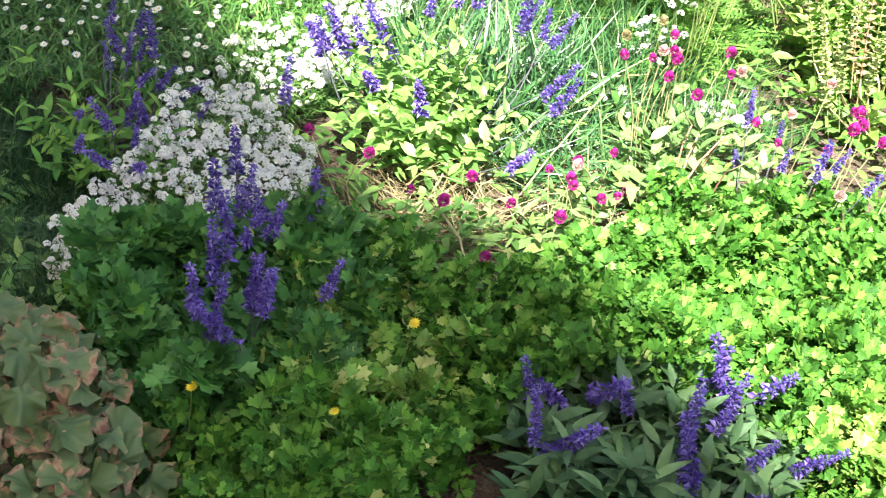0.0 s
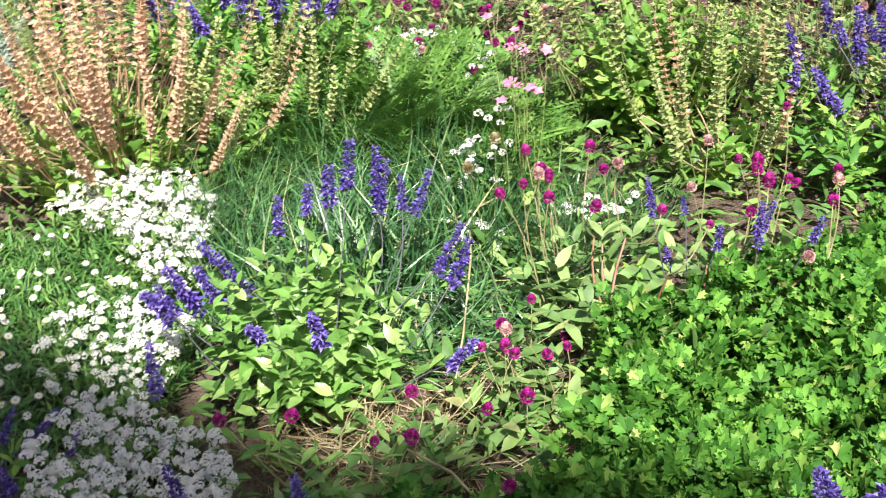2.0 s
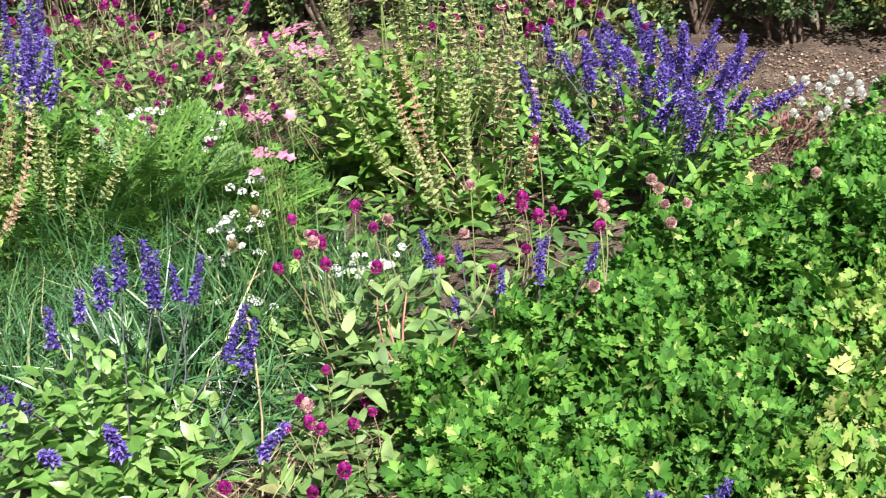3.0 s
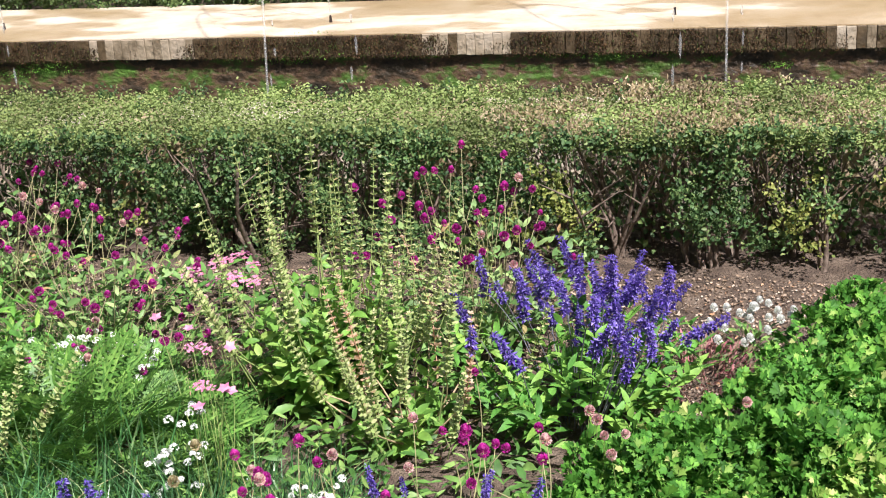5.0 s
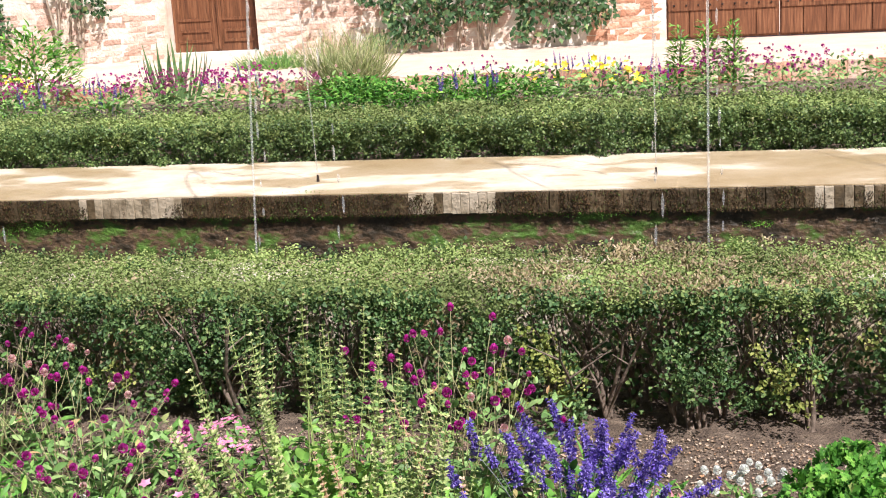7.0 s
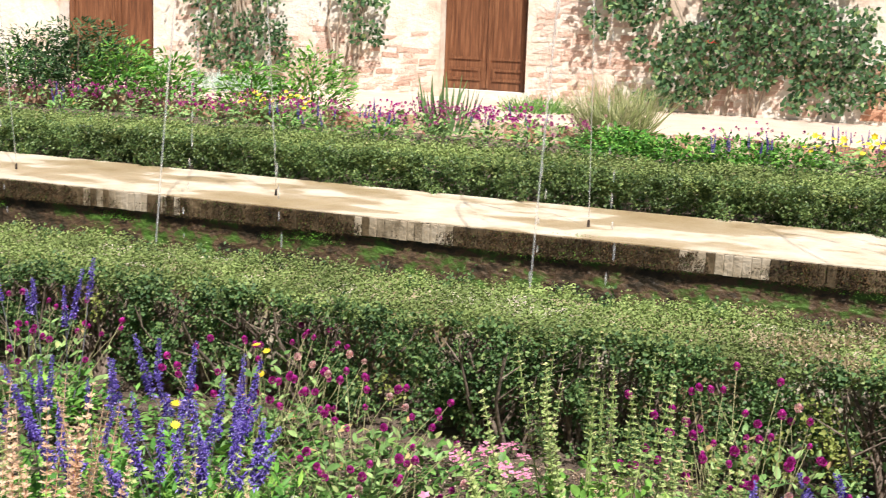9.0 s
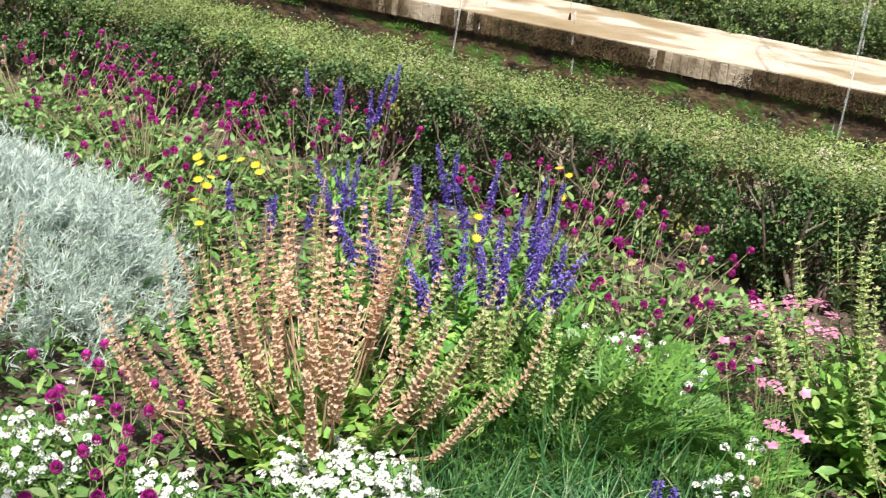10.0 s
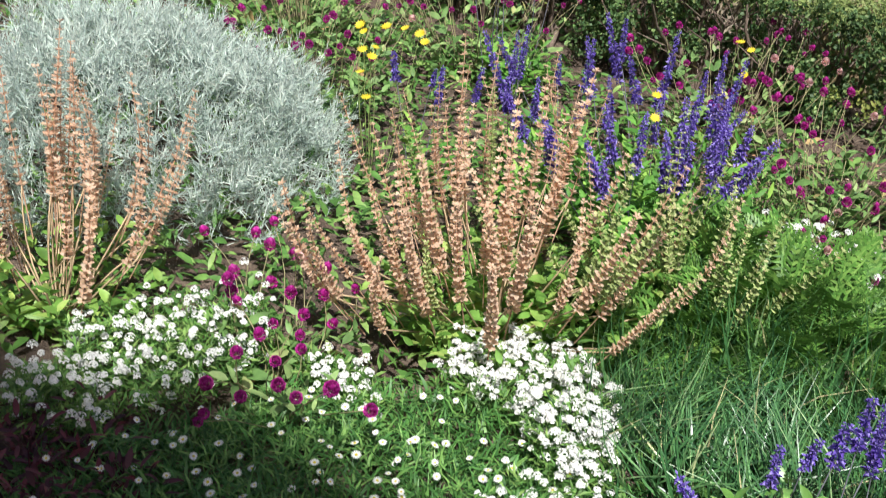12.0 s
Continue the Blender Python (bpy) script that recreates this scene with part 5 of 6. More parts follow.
rf = np.random.default_rng(91)
FROND = frond()
fern = thing("yarrow_mound", "feathery bright green fern-like yarrow leaves", "herb", (-1.65, 2.66, float(ground_z(0, 2.66))))
part("foliage", mesh_of("foliage", *leafy(rf, 280, 0.38, 0.14, [FROND], 0.2, 0.6, 0.2, 0.7)), M["fern"], fern, kind="stuff")
fern = thing("yarrow_mound", "feathery green fern-like yarrow leaves", "herb", (-1.85, 2.5, float(ground_z(0, 2.5))))
part("foliage", mesh_of("foliage", *leafy(rf, 160, 0.2, 0.1, [FROND], 0.14, 0.7, 0.2)), M["fern"], fern, kind="stuff")

# silver bush
rsil = np.random.default_rng(95)
sil = thing("silver_bush", "large rounded silver-grey bush of fine woolly leaves", "shrub", (-3.5, 2.22, float(ground_z(0, 2.3))))
shoots, per = 2400, 22
a = rsil.normal(0, 1, (shoots, 3))
a /= np.linalg.norm(a, axis=1, keepdims=True)
a[:, 2] = np.abs(a[:, 2])
lump = np.array([noise.noise(Vector(q) * 3.0) + 0.5 * noise.noise(Vector(q) * 8.0) for q in a])
root = a * ((0.84 + 0.3 * lump) * (1 - 0.25 * rsil.random(shoots) ** 2))[:, None] * np.array([0.7, 0.66, 0.44])
way = a * np.array([0.55, 0.55, 0.4]) + np.array([0, 0, 0.75]) + rsil.normal(0, 0.25, (shoots, 3))
way /= np.linalg.norm(way, axis=1, keepdims=True)
heart = rsil.normal(0, 1, (16, 3)) * np.array([1, 1, 0.6]) + np.array([0, 0, 0.4])
heart /= np.linalg.norm(heart, axis=1, keepdims=True)
own = (a @ heart.T).argmax(1)
up = np.linspace(0, 1, per)[None, :, None]
posn = root[:, None] + way[:, None] * up * rsil.uniform(0.07, 0.13, (shoots, 1, 1))
spin = rsil.normal(0, 1, (shoots, per, 3))
d = way[:, None] * (0.5 + 0.7 * up) + 0.75 * spin / np.linalg.norm(spin, axis=2, keepdims=True)
size = 0.042 * (1.1 - 0.5 * up[..., 0]) * rsil.uniform(0.7, 1.25, (shoots, per))
for k in range(16):
    w = own == k
    if w.sum() > 5:
        dd = d[w].reshape(-1, 3)
        br = part("branch", mesh_of("branch", *scattered([blade(1.0, 0.085, 2, 0.4), blade(1.0, 0.07, 2, -0.3)], posn[w].reshape(-1, 3), frames_for(dd, rsil.normal(0, 1, dd.shape), rsil, 1.0), size[w].ravel(), rsil)), M["silver"], sil)
        tip = root[w].mean(0) * 0.9
        part("twig", mesh_of("twig", *tube(np.array([tip * 0.02, tip * np.array([0.5, 0.5, 0.4]), tip]), [0.008, 0.006, 0.003], 5)), M["twig"], br)

# scorched geranium in the shade
m, nt, n_, l, b = nodes_of("geranium_leaf_scorched")
tc = n_.new("ShaderNodeTexCoord")
mp = n_.new("ShaderNodeMapping")
mp.inputs["Location"].default_value = (0, -0.4, 0)
l.new(tc.outputs["Object"], mp.inputs[0])
ln = n_.new("ShaderNodeVectorMath")
ln.operation = "LENGTH"
l.new(mp.outputs[0], ln.inputs[0])
oi = n_.new("ShaderNodeObjectInfo")
nz = n_.new("ShaderNodeTexNoise")
nz.inputs["Scale"].default_value = 60
geo = n_.new("ShaderNodeNewGeometry")
l.new(geo.outputs["Position"], nz.inputs["Vector"])
a1 = n_.new("ShaderNodeMath")
a1.operation = "MULTIPLY_ADD"
l.new(nz.outputs[0], a1.inputs[0])
a1.inputs[1].default_value = 0.9
l.new(ln.outputs["Value"], a1.inputs[2])
a2 = n_.new("ShaderNodeMath")
a2.operation = "MULTIPLY_ADD"
l.new(oi.outputs["Random"], a2.inputs[0])
a2.inputs[1].default_value = 0.4
l.new(a1.outputs[0], a2.inputs[2])
rmp = ramp_node(nt, [(0.3, (0.05, 0.105, 0.035)), (0.74, (0.1, 0.16, 0.055)), (0.83, (0.16, 0.17, 0.07)), (0.89, (0.34, 0.22, 0.12)), (1.0, (0.17, 0.085, 0.045))], a2.outputs[0])
mr = n_.new("ShaderNodeMath")
mr.operation = "DIVIDE"
mr.inputs[1].default_value = 1.4
l.new(a2.outputs[0], mr.inputs[0])
l.new(mr.outputs[0], rmp.inputs[0])
l.new(rmp.outputs[0], b.inputs["Base Color"])
b.inputs["Roughness"].default_value = 0.6
M["geranium"] = m
rge = np.random.default_rng(97)
GER = []
for i in range(5):
    k = 34
    ring, rings = [], 3
    vs = [(0.0, 0.12, 0.0)]
    for q in range(1, rings + 1):
        for j in range(k):
            th = -math.pi / 2 + 0.12 + (2 * math.pi - 0.24) * j / (k - 1)
            rad = 0.5 * (1 + 0.07 * math.cos(7 * th) + 0.035 * math.cos(19 * th + i)) * q / rings
            vs.append((math.cos(th) * rad * 1.1, 0.4 + math.sin(th) * rad - 0.28 * (1 - q / rings), 0.17 * (q / rings) ** 2 * math.sin(3 * th + i) + 0.11 * (q / rings) ** 3 * math.cos(8 * th + 2 * i) - 0.12 * (q / rings) ** 2))
    fs = [(0, 1 + j, 2 + j) for j in range(k - 1)]
    for q in range(rings - 1):
        o_ = 1 + q * k
        for j in range(k - 1):
            fs += [(o_ + j, o_ + k + j, o_ + k + j + 1), (o_ + j, o_ + k + j + 1, o_ + j + 1)]
    GER.append(smooth(mesh_of("leaf", vs, fs)))
ger = thing("geranium_bush", "green geranium with scorched brown leaf edges in shade", "plant", (-0.58, 0.54, -0.13))
for i in range(280):
    a, r = rge.uniform(0, 6.283), math.sqrt(rge.random())
    z = 0.3 * math.sqrt(max(0.05, 1.02 - r * r)) * rge.uniform(0.6, 1.0)
    part("leaf", GER[i % 5], M["geranium"], ger, at=(math.cos(a) * r * 0.3, math.sin(a) * r * 0.2, z),
         turned=Euler((rge.normal(0.2, 0.5), rge.normal(0, 0.5), rge.uniform(0, 6.28))).to_quaternion(), size=rge.uniform(0.038, 0.07))

# dark red plant in the shade, sedum and straw flowers on the bare soil
rr_ = np.random.default_rng(99)
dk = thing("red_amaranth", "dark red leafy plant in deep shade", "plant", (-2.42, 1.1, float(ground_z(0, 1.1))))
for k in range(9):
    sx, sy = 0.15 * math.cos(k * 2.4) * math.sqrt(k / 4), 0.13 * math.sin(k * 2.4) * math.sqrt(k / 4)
    part("stem", mesh_of("stem", *tube(np.array([(sx * 0.5, sy * 0.5, 0), (sx, sy, 0.12)]), [0.003, 0.0018], 5)), M["shaded_red"], dk)
    part("foliage", mesh_of("foliage", *leafy(rr_, 85, 0.1, 0.15, SALVIA_LEAVES, 0.04, 0.6)), M["shaded_red"], dk, at=(sx, sy, 0))
sed = thing("sedum_clump", "low pinkish red sedum mat on bare soil", "plant", (-0.13, 3.2, float(ground_z(0, 3.2))))
part("foliage", mesh_of("foliage", *leafy(rr_, 1300, 0.16, 0.09, [strip(1.0, 0.25, 2, 0.2, 0.1)], 0.025, 1.2)), M["sedum"], sed)
stf = thing("straw_flower", "small plant with round white papery flower heads", "flowering plant", (0.0, 3.3, float(ground_z(0, 3.3))))
part("foliage", mesh_of("foliage", *leafy(rr_, 120, 0.08, 0.1, SALVIA_LEAVES, 0.04, 0.8)), M["fine_green"], stf)
for hx, hy, hz in random_heads(20, 0.12, 0.1, 0.17, rr_):
    part("flower_head", fresh(PALE_HEADS[0]), M["white_petal"], stf, at=(hx, hy, hz), size=rr_.uniform(0.7, 0.95))

# yarrow, pinks and small yellow flowers
rq = np.random.default_rng(103)
UMBEL = mesh_of("umbel", *joined([(petal_disc(5, 0.0045, 0.8, 0.2, 0.0)[0] + np.array([math.cos(q) * w, math.sin(q) * w, 0.004 * (1 - w / 0.024)]), petal_disc(5, 0.0045, 0.8, 0.2, 0.0)[1])
        for q, w in [(rq.uniform(0, 6.28), 0.022 * math.sqrt(rq.random())) for _ in range(34)]]))
PINK = mesh_of("pink_flower", *petal_disc(5, 0.016, 0.85, 0.15, 0.0))
YELLOW = mesh_of("yellow_flower", *petal_disc(12, 0.014, 0.45, 0.2, 0.0))


def flowers(name, label, places, me, key, seed, foot=0.3, z_is_top=True, size=1.0, group=""):
    """Single flowers on thin stalks that rise from one foot."""
    rng = np.random.default_rng(seed)
    c = np.array([q[:2] for q in places]).mean(0)
    g = float(ground_z(c[0], c[1]))
    p = thing(name, label, "flowers", (c[0], c[1], g), group=group)
    for x, y, z in places:
        st, d = stem_to(((x - c[0]) * foot, (y - c[1]) * foot, 0), (x - c[0], y - c[1], z - g), rng, 0.015, 0.001)
        part("stem", mesh_of("stem", *st), M["green_stem"], p)
        part("flower", me, M[key], p, at=(x - c[0], y - c[1], z - g), turned=tilt_to((rng.normal(0.1, 0.25), rng.normal(-0.35, 0.25), 1), rng.uniform(0, 6)), size=size * rng.uniform(0.85, 1.15))
    return p


flowers("pink_yarrow", "pale pink flat-topped yarrow flowers", [(-1.42, 2.98, .32), (-1.38, 2.95, .33), (-1.34, 3.0, .34), (-1.3, 2.98, .36), (-1.27, 3.02, .36), (-1.22, 2.95, .36), (-1.25, 2.9, .34), (-1.31, 2.9, .33), (-1.2, 2.88, .34), (-1.36, 3.05, .33)], UMBEL, "pink_petal", 111, size=1.05)
flowers("garden_pinks", "bright pink garden pinks on thin stalks", [(-1.11, 2.3, .29), (-1.12, 2.31, .285), (-1.09, 2.39, .29), (-1.08, 2.4, .28), (-1.14, 2.56, .31), (-1.3, 2.7, .29), (-1.41, 2.76, .29)], PINK, "pink_petal", 112, size=0.95)
flowers("yellow_yarrow", "small yellow yarrow flowers", [(-1.13, 2.38, .3), (-1.12, 2.39, .29), (-1.2, 2.56, .3), (-1.22, 2.58, .3), (-1.24, 2.57, .3), (-1.16, 2.42, .28)], UMBEL, "yellow_petal", 113, size=0.6)
flowers("yellow_daisies", "tall yellow daisies between salvia spikes", [(-2.14, 3.2, .47), (-2.1, 3.19, .46), (-2.06, 3.09, .42), (-2.07, 3.0, .38), (-2.15, 2.8, .4), (-2.12, 2.75, .36)], YELLOW, "yellow_petal", 114, size=1.1)
flowers("yellow_daisies", "yellow daisies beside a silver bush", [(-2.85, 2.45, .34), (-3.05, 2.68, .36), (-3.0, 2.72, .38), (-2.98, 2.78, .37), (-2.94, 2.8, .36), (-2.95, 2.62, .35), (-2.98, 2.6, .34), (-2.9, 2.55, .35), (-3.1, 2.72, .36), (-2.88, 2.75, .36), (-2.78, 2.4, .3)], YELLOW, "yellow_petal", 115, size=1.15)
flowers("yellow_potentilla", "single small yellow flowers among leaves", [(-.45, 1.14, .13), (-.33, .92, .12), (-.48, .77, .1)], YELLOW, "yellow_petal", 116, size=0.75, foot=0.9)
flowers("faded_pinks", "faded cream and pale pink flowers above parsley", [(-.29, 2.41, .21), (-.31, 2.46, .22), (-.27, 2.35, .2), (-.25, 2.44, .2), (-.33, 2.5, .22), (-.01, 2.61, .2)], fresh(PALE_HEADS[0]), "gom_pale", 118, foot=0.8, size=0.85)
flowers("dry_seed_heads", "dry cream seed heads on bent stalks", [(-1.13, 2.3, .2), (-1.14, 2.2, .17)], fresh(GOM_HEADS[0]), "straw", 117, size=1.1)

# ---- beyond the canal: bricks of the rim, nozzles, jets ----
rr2 = np.random.default_rng(121)
EDGE = bmesh.new()
bmesh.ops.create_cube(EDGE, size=1.0)
bmesh.ops.transform(EDGE, verts=EDGE.verts, matrix=Matrix.Diagonal((0.0405, 0.17, 0.098, 1)))
bmesh.ops.bevel(EDGE, geom=EDGE.edges[:], offset=0.0025, segments=1, affect="EDGES")
EDGE_ME = bpy.data.meshes.new("brick")
EDGE.to_mesh(EDGE_ME)
EDGE.free()
DARK_EDGE = EDGE_ME.copy()


def damp(x):
    """How thick the algae hang at a place along the rim; below 0.4 the brick is bare."""
    x = np.atleast_1d(np.asarray(x, float))
    return 0.78 - 0.5 * np.clip(np.cos(2 * math.pi * (x + 1.15) / 1.7), -0.2, 1) + 0.3 * lumps(np.stack([x, x * 0 + 0.3], 1), 0.75, 4.0) + 0.15 * lumps(np.stack([x, x * 0 + 0.7], 1), 4.0, 2.0)


for i in range(290):
    x = -9.6 + i * 0.0415
    bare_brick = damp(x)[0] + rr2.normal(0, 0.1) < 0.43
    part("brick", EDGE_ME if bare_brick else DARK_EDGE, M["rim_brick"] if bare_brick else M["brick"], rim, "" if bare_brick else "brick dark with algae", at=(x, 5.985 + rr2.normal(0, 0.003), 0.3395 + rr2.normal(0, 0.001)), turned=Euler((0, rr2.normal(0, 0.012), 0)).to_quaternion())


def moss(x, z, r, seed):
    rng = np.random.default_rng(seed)
    p = thing("moss_clump", "bright green moss on the damp canal wall", "moss", (x, 5.955, z))
    part("moss_leaves", mesh_of("moss_leaves", *leafy(rng, 1400, r * 1.5, r * 0.7, [petal(1.0, 0.5)], 0.009, -0.2, flat=0.22)), M["moss"], p, kind="stuff")


for i, (x, z, r) in enumerate([(-2.3, .26, .16), (-2.0, .265, .2), (-1.75, .27, .16), (-2.15, .27, .14), (-1.55, .265, .1), (-.9, .26, .12), (-.6, .25, .16), (-.2, .24, .06), (.1, .2, .07), (-3.4, .22, .14), (-3.6, .2, .1), (-.4, .26, .1), (-2.15, .25, .1), (-4.6, .22, .1), (-5.5, .22, .12)]):
    moss(x, z, r, 500 + i)

# crust of algae hanging in ragged drips down the lip of the rim
rc = np.random.default_rng(177)
crust = thing("algae_crust", "dark brown and green algae crust dripping down the canal lip", "algae", (0, 5.9, 0.3), kind="stuff")
cx_ = rc.uniform(-7.6, 2.2, 70000)
deep = damp(cx_) + 0.25 * lumps(np.stack([cx_, cx_ * 0 + 0.1], 1), 14.0, 2.0)
cz_ = rc.uniform(-0.012, 0.094, 70000)
on = (deep > 0.42 + rc.normal(0, 0.08, 70000)) & (cz_ < 0.15 * deep) & (rc.random(70000) < 0.5 + 0.7 * lumps(np.stack([cx_ * 3, cz_], 1), 6.0, 1.0))
cp_ = np.stack([cx_, -0.004 - 0.006 * rc.random(70000), cz_], 1)[on]
part("crust", mesh_of("crust", *scattered([leaflet(1.0, 0.5, 0.2, 0.3)], cp_, frames_for(rc.normal(0, 0.4, cp_.shape) + np.array([0, -0.35, -0.8]), np.tile([0.0, -1, 0.2], (len(cp_), 1)), rc, 0.6), rc.uniform(0.005, 0.011, len(cp_)), rc)), M["crust"], crust, kind="stuff")

NOZ = bmesh.new()
bmesh.ops.create_cone(NOZ, cap_ends=True, segments=10, radius1=0.008, radius2=0.005, depth=0.035)
NOZ_ME = bpy.data.meshes.new("nozzle")
NOZ.to_mesh(NOZ_ME)
NOZ.free()


def jet(x, y, toward, seed, top, foot=RIM_Z, thick=1.0):
    """A thin arching stream of water from a small nozzle, breaking into drops as it falls."""
    rng = np.random.default_rng(seed)
    p = thing("water_jet", "thin arching jet of clear water from a brass nozzle", "fountain jet", (x, y, foot))
    part("nozzle", NOZ_ME, M["iron"], p, at=(0, 0, 0.017))
    s = np.linspace(0, 1, 26)
    pts = np.stack([0.05 * s, toward * s, 0.05 + top * 4 * s * (1 - s) - 0.38 * s], 1)
    part("stream", smooth(mesh_of("stream", *tube(pts[:19], np.linspace(0.0034, 0.0055, 19) * thick, 6))), M["jet"], p)
    for k in range(22):
        bm = bmesh.new()
        q = 0.7 + 0.3 * k / 22
        c = (0.05 * q + rng.normal(0, 0.012), toward * q + rng.normal(0, 0.01), 0.05 + top * 4 * q * (1 - q) - 0.38 * q)
        r = bmesh.ops.create_icosphere(bm, subdivisions=1, radius=rng.uniform(0.004, 0.0075))
        bmesh.ops.scale(bm, verts=r["verts"], vec=(1, 1, rng.uniform(3, 8)))
        part("drop", bm, M["jet"], p, at=c)


for i, x in enumerate((-5.55, -3.79, -2.02, -0.36, 1.3)):
    jet(x, 6.24, -1.0, 700 + i, 2.3)
for i, x in enumerate((-5.27, -3.55, -1.82, -0.1, 1.62)):
    jet(x, 4.75, 1.05, 720 + i, 2.38, 0.313, 1.4)

# ---- far bed ----
rfar = np.random.default_rng(131)


def far_patch(x, y, w, dpt, height, key, petals, seed, label, category="flowers", leafy_key="gom_leaf", leaf=0.06, n=420, head=0.017):
    rng = np.random.default_rng(seed)
    p = thing("flower_clump", label, category, (x, y, 0.37), group="flowers beyond the canal")
    v, f = leafy(rng, n, w, height, WIDE_LEAVES, leaf, 0.6, flat=dpt / w)
    part("foliage", mesh_of("foliage", v, f), M[leafy_key], p)
    if petals:
        a, r = rng.uniform(0, 6.283, petals), np.sqrt(rng.random(petals))
        pos = np.stack([np.cos(a) * r * w, np.sin(a) * r * dpt, height * rng.uniform(0.7, 1.2, petals)], 1)
        d = rng.normal(0, 0.4, (petals, 3)) + np.array([0, -0.5, 1])
        part("blossoms", mesh_of("blossoms", *scattered([petal_disc(6, 1.0, 0.9, 0.3, 0.0)] if key == "yellow_petal" else [bract_ball(rng, 0.9, 60), bract_ball(rng, 0.7, 60)], pos, frames_for(np.cross(d, rng.normal(0, 1, d.shape)), d, rng, 0.1), head * rng.uniform(0.6, 1.3, petals), rng)), M[key], p, kind="stuff")
    return p


# x, y, half width, height, flower colour, heads
for i, (x, y, w, h, key, k) in enumerate(((-8.6, 9.3, .4, .24, "gom_pale", 14), (-7.9, 9.4, .4, .26, "far_mauve", 40), (-7.2, 9.3, .4, .3, "gom_head", 50), (-6.6, 9.4, .35, .28, "far_mauve", 60),
        (-6.1, 9.2, .3, .26, "gom_head", 60), (-5.65, 9.4, .3, .3, "far_mauve", 80), (-5.2, 9.3, .3, .28, "gom_head", 70), (-4.8, 9.5, .3, .26, "pink_petal", 30), (-4.4, 9.3, .3, .3, "gom_head", 80),
        (-4.0, 9.2, .3, .32, "far_mauve", 130), (-3.6, 9.4, .3, .32, "gom_head", 110), (-3.2, 9.3, .28, .28, "far_mauve", 60), (-2.9, 9.5, .25, .26, "gom_pale", 16),
        (-1.9, 9.5, .35, .28, "gom_head", 24), (-1.4, 9.4, .35, .3, "far_mauve", 18), (-0.8, 9.4, .35, .26, "far_mauve", 26), (-0.4, 9.2, .25, .26, "gom_head", 40), (0.0, 9.3, .3, .32, "far_mauve", 80), (0.35, 9.3, .3, .3, "gom_head", 60), (0.8, 9.4, .3, .28, "pink_petal", 24), (1.2, 9.4, .35, .3, "yellow_petal", 20))):
    far_patch(x, y, w, 0.45, h * 0.9, key, k, 800 + i, {"gom_head": "magenta globe flowers over pale green leaves", "far_mauve": "wine and mauve bedding flowers on thin stalks", "pink_petal": "loose clump of pale pink flowers", "gom_pale": "faded cream and pink flowers", "yellow_petal": "airy clump of tiny yellow flowers"}[key], head=0.0095, leaf=0.05, n=260)
for i, (x, y) in enumerate(((-6.0, 9.7), (-5.85, 9.6), (-5.7, 9.75), (-5.5, 9.7), (-1.28, 9.2), (-1.05, 9.1), (-0.92, 9.5), (-.8, 9.1), (-0.7, 9.0))):
    far_patch(x, y, 0.14, 0.12, 0.25, "yellow_petal", 8, 850 + i, "clump of yellow rudbeckia flowers", head=0.025, n=60)
for i, (x, y, k) in enumerate(((-5.35, 9.2, 5), (-4.65, 9.3, 7), (-4.55, 9.2, 5), (-5.0, 9.1, 4), (-3.9, 9.8, 6), (-1.65, 9.0, 5), (-1.2, 9.6, 8), (-1.9, 8.9, 4), (-0.95, 9.7, 7), (-7.5, 9.2, 5), (-0.5, 9.4, 4), (-3.5, 9.6, 4))):
    rng = np.random.default_rng(870 + i)
    p = thing("blue_salvia", "upright dark blue salvia spikes beyond the canal", "flowering plant", (x, y, 0.36), group="flowers beyond the canal")
    part("foliage", mesh_of("foliage", *leafy(rng, 60, 0.13, 0.2, SALVIA_LEAVES, 0.08, 0.7)), M["salvia_leaf"], p)
    for q in range(k):
        tx, ty, tz = rng.normal(0, 0.08), rng.normal(0, 0.06), rng.uniform(0.14, 0.27)
        part("stem", mesh_of("stem", *tube(np.array([(tx * .4, ty * .4, 0), (tx, ty, tz)]), [0.003, 0.002], 4)), M["salvia_stem"], p)
        part("flower_spike", LONG_SPIKES[q % 4], M["salvia_flower"], p, at=(tx, ty, tz - 0.02), turned=tilt_to((rng.normal(0, 0.12), rng.normal(0, 0.12), 1.0), q), size=0.7)
for i, (x, y) in enumerate(((-2.55, 9.2), (-2.2, 9.1), (-2.75, 9.4), (-1.85, 9.2), (-1.5, 9.3))):
    far_patch(x, y, 0.3, 0.4, 0.24, "fine_green", 0, 890 + i, "low bright green leafy clump", leafy_key="parsley", n=900, leaf=0.045)
tuft("iris_clump", -4.42, 10.2, 60, 0.46, 0.036, 0.17, "iris", 901, "fan of sword-shaped green iris leaves", 2.2, 0.2, "plant", jitter=0.15)
tuft("tall_grass", -3.15, 10.9, 900, 0.52, 0.008, 0.25, "tuft", 902, "bushy tuft of pale ornamental grass", 1.4, 0.6)
tuft("lavender_mound", -8.1, 12.8, 1200, 0.25, 0.01, 0.5, "silver", 903, "grey-green lavender mound on the path edge", 0.8, 0.5, "shrub")
tuft("lavender_mound", -4.4, 12.6, 600, 0.22, 0.012, 0.3, "fine_green", 904, "low green weeds by the wall", 0.8, 0.5, "plant")
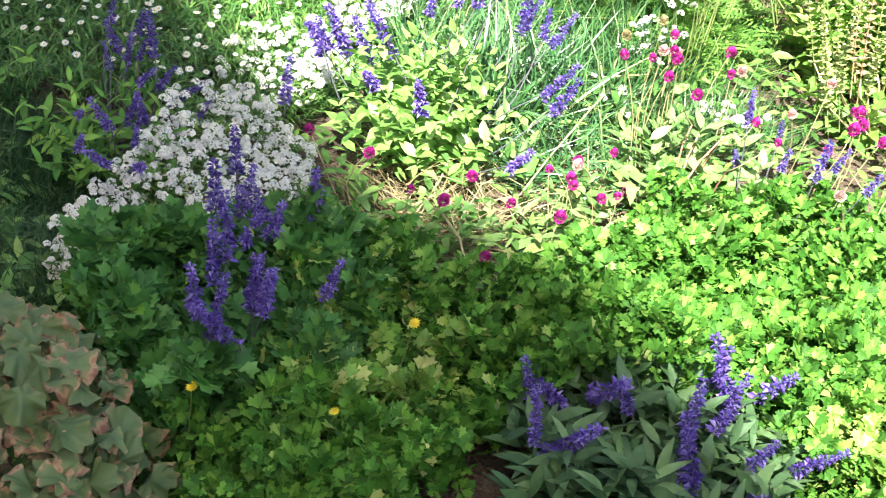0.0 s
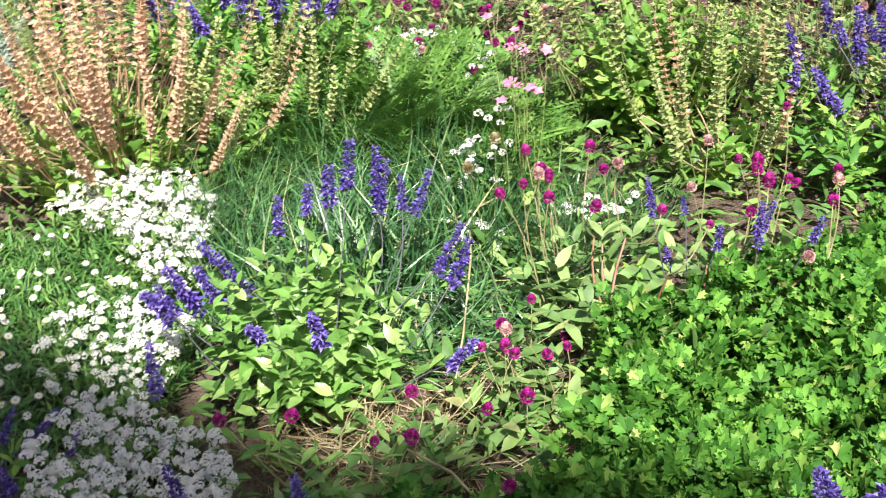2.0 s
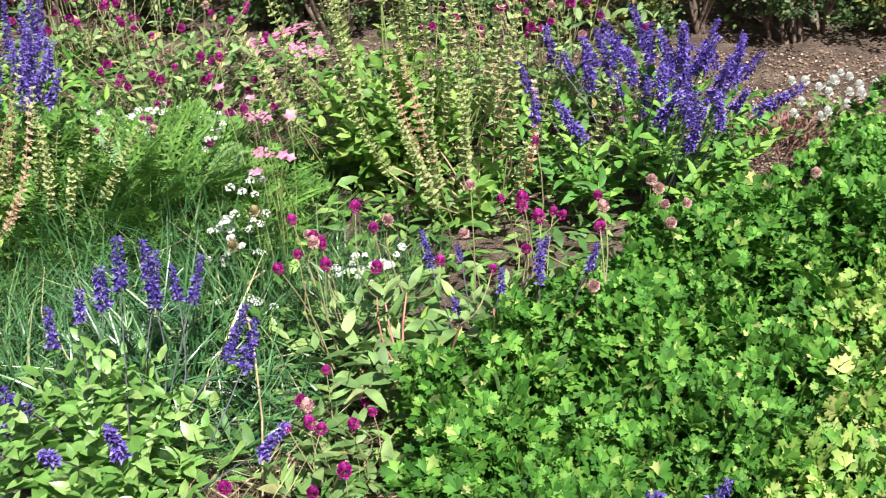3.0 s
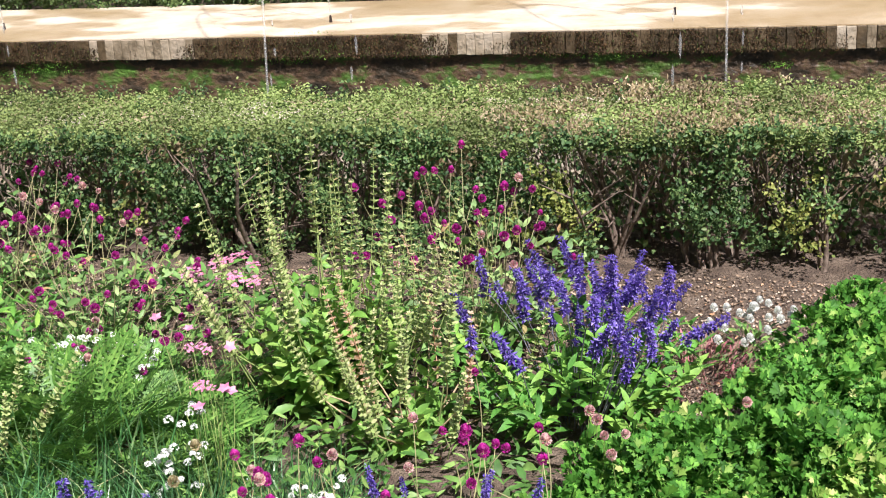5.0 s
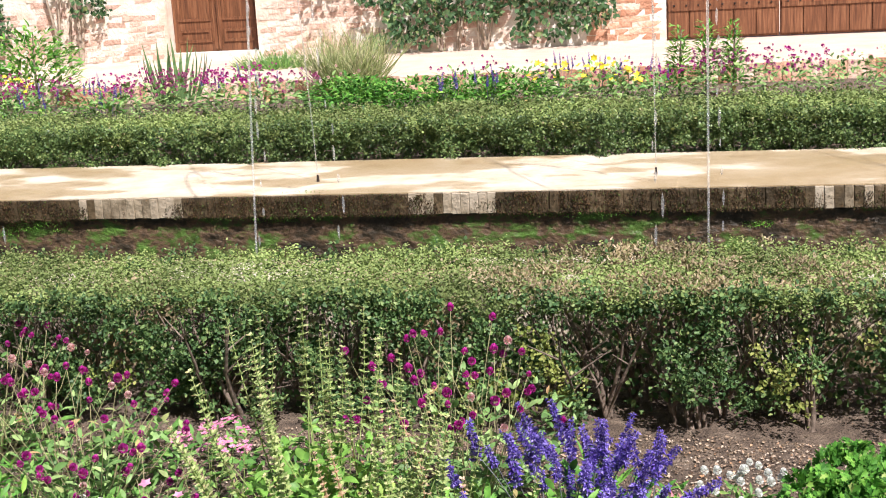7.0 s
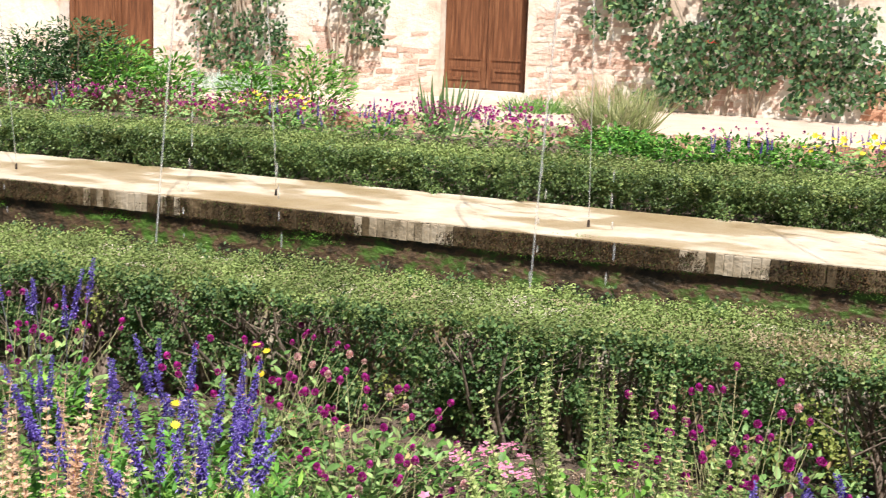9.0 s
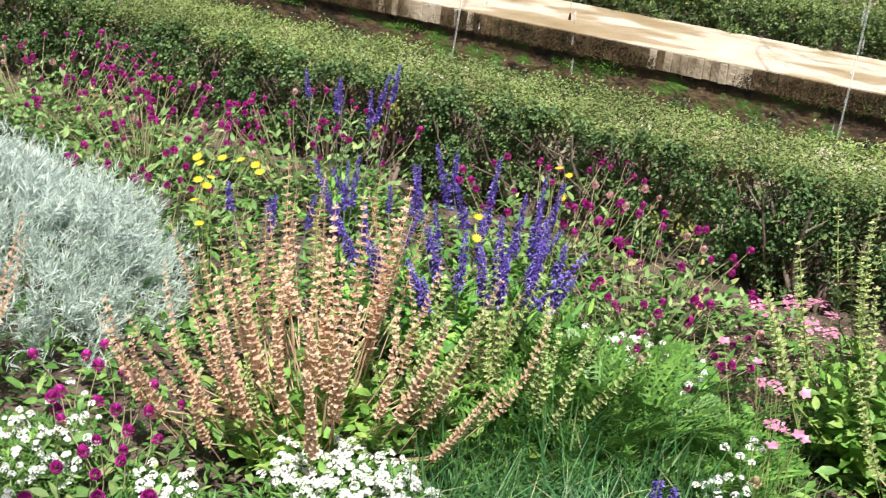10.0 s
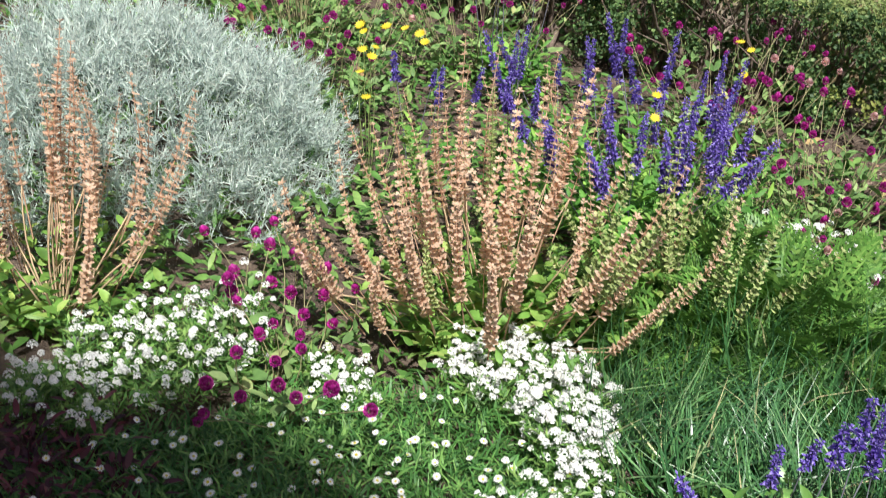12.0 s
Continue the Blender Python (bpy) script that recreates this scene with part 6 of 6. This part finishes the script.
for i, (x, y, h, w) in enumerate(((-8.1, 10.9, 0.6, 0.42), (-8.6, 10.8, 0.8, 0.5), (-9.2, 10.9, 0.7, 0.55), (-7.6, 10.9, 0.5, 0.35), (-6.1, 11.0, 0.62, 0.4), (-6.7, 10.9, 0.45, 0.3), (-8.75, 11.3, 0.8, 0.5), (-9.75, 11.3, 0.45, 0.45), (-.36, 9.6, 0.5, 0.07), (-.17, 9.6, 0.52, 0.07), (.01, 9.6, 0.5, 0.06))):
    rng = np.random.default_rng(920 + i)
    sh = thing("leafy_shrub", "leafy green shrub in front of the garden wall", "shrub", (x, y, 0.37))
    part("foliage", mesh_of("foliage", *leafy(rng, int(2600 * max(w, 0.2)), w, h, SALVIA_LEAVES, 0.085 if w > 0.2 else 0.05, 0.7)), M["salvia_leaf"] if w < 0.5 else M["ivy"], sh)
    part("stem", mesh_of("stem", *tube(np.array([(0, 0, 0), (0.01, 0, h * 0.5), (0.02, 0.01, h * 0.9)]), [0.012, 0.009, 0.004], 5)), M["twig"], sh)


def climber(x0, x1, z0, z1, leaves, seed, label, hang=0.5):
    """Climbing rose or ivy on the wall: woody stems and a ragged mass of leaves."""
    rng = np.random.default_rng(seed)
    c = (x0 + x1) / 2
    p = thing("climbing_plant", label, "climbing plant", (c, WY - 0.1, 0.41))
    n = leaves * 3
    x, z = rng.uniform(x0, x1, n), rng.uniform(z0, z1, n)
    q = np.stack([x, z], 1)
    edge = 0.55 * lumps(q, 1.3, seed * 0.37) + 0.35 * lumps(q, 4.0, seed * 0.11)
    mid = 1 - np.abs((x - c) / ((x1 - x0) / 2)) ** 2
    low = np.clip((z - z0) / (z1 - z0), 0, 1)
    keep = 1.15 * edge + 0.4 * mid + hang * low > 0.3
    x, z = x[keep][:leaves], z[keep][:leaves]
    k = len(x)
    pos = np.stack([x - c, 0.06 - np.abs(rng.normal(0, 0.13, k)), z - 0.41], 1)
    d = np.stack([rng.normal(0, 0.7, k), -np.abs(rng.normal(0.4, 0.3, k)), rng.normal(-0.5, 0.5, k)], 1)
    v, f = scattered([strip(1.0, 0.75, 2, 0.2, 0.2), strip(0.9, 0.6, 2, 0.2, 0.3)], pos, frames_for(d, np.tile([0.0, -1, 0.4], (k, 1)), rng, 0.5), 0.062 * rng.uniform(0.6, 1.3, k), rng)
    part("foliage", mesh_of("foliage", v, f), M["ivy"], p, kind="stuff")
    for s in range(6):
        bx, tx = rng.uniform(-0.25, 0.25), rng.uniform(-0.5, 0.5) * (x1 - x0)
        t = np.linspace(0, 1, 8)
        pts = np.stack([bx + (tx - bx) * t ** 1.3 + rng.normal(0, 0.02, 8), np.full(8, 0.04) - 0.02 * t, (z1 - 0.41) * 0.9 * t], 1)
        part("stem", mesh_of("stem", *tube(pts, np.linspace(0.018, 0.006, 8), 5)), M["stem_far"], p)
    return p


climber(-9.3, -7.7, 0.6, 3.4, 3800, 1001, "dark green climbing rose over plaster wall")
climber(-7.55, -6.5, 0.95, 3.4, 1700, 1003, "ragged strand of dark green climbing rose")
climber(-4.25, -1.1, 0.5, 3.4, 11000, 1002, "dense dark green climbing rose with few red blooms")
flowers("red_roses", "few small red roses on the wall", [(-2.9, 13.45, 1.15), (-3.3, 13.5, 1.7), (-2.85, 13.46, 1.14)], fresh(YELLOW), "red_petal", 1010, foot=1.0, size=2.6)

# unseen blocker added behind the viewpoint; its steps shape the bed's shade edge
blocker_bm = bmesh.new()
box_bm(6.15, 40, -8.0, -7.0, -1.0, 14.24, bm=blocker_bm)
box_bm(4.45, 6.15, -8.0, -7.0, -1.0, 14.02, bm=blocker_bm)
box_bm(-40, 4.45, -8.0, -7.0, -1.0, 13.72, bm=blocker_bm)
south = tagged(part("wall_south", blocker_bm, M["plaster"], label="unseen stepped plaster block added to shade the near bed"), category="wall", kind="structure")
south.rotation_euler = (0, 0, radians(-1.5))

# ---- litter on the bare soil ----
rl = np.random.default_rng(141)
lit = thing("leaf_litter", "dry fallen leaves and crumbs scattered on soil", "litter", (0, 0, 0), kind="stuff")
q = points_in([(-2.6, 3.2), (-.7, 3.4), (-.45, 3.05), (.1, 2.9), (.9, 3.85), (-2.6, 3.85)], 16000, rl)
pos = np.concatenate([q, (bed_height(q[:, 0], q[:, 1]) + 0.006)[:, None]], 1)
d = np.concatenate([rl.normal(0, 1, (16000, 2)), rl.normal(0, 0.15, (16000, 1))], 1)
part("dry_leaves", mesh_of("dry_leaves", *scattered([leaflet(1.0, 0.55, 0.4, 0.2), leaflet(0.7, 0.6, -0.4, -0.2)], pos, frames_for(d, np.tile([0.0, 0, 1], (16000, 1)), rl, 0.5), rl.uniform(0.004, 0.015, 16000), rl)), M["dry_leaf"], lit, kind="stuff")
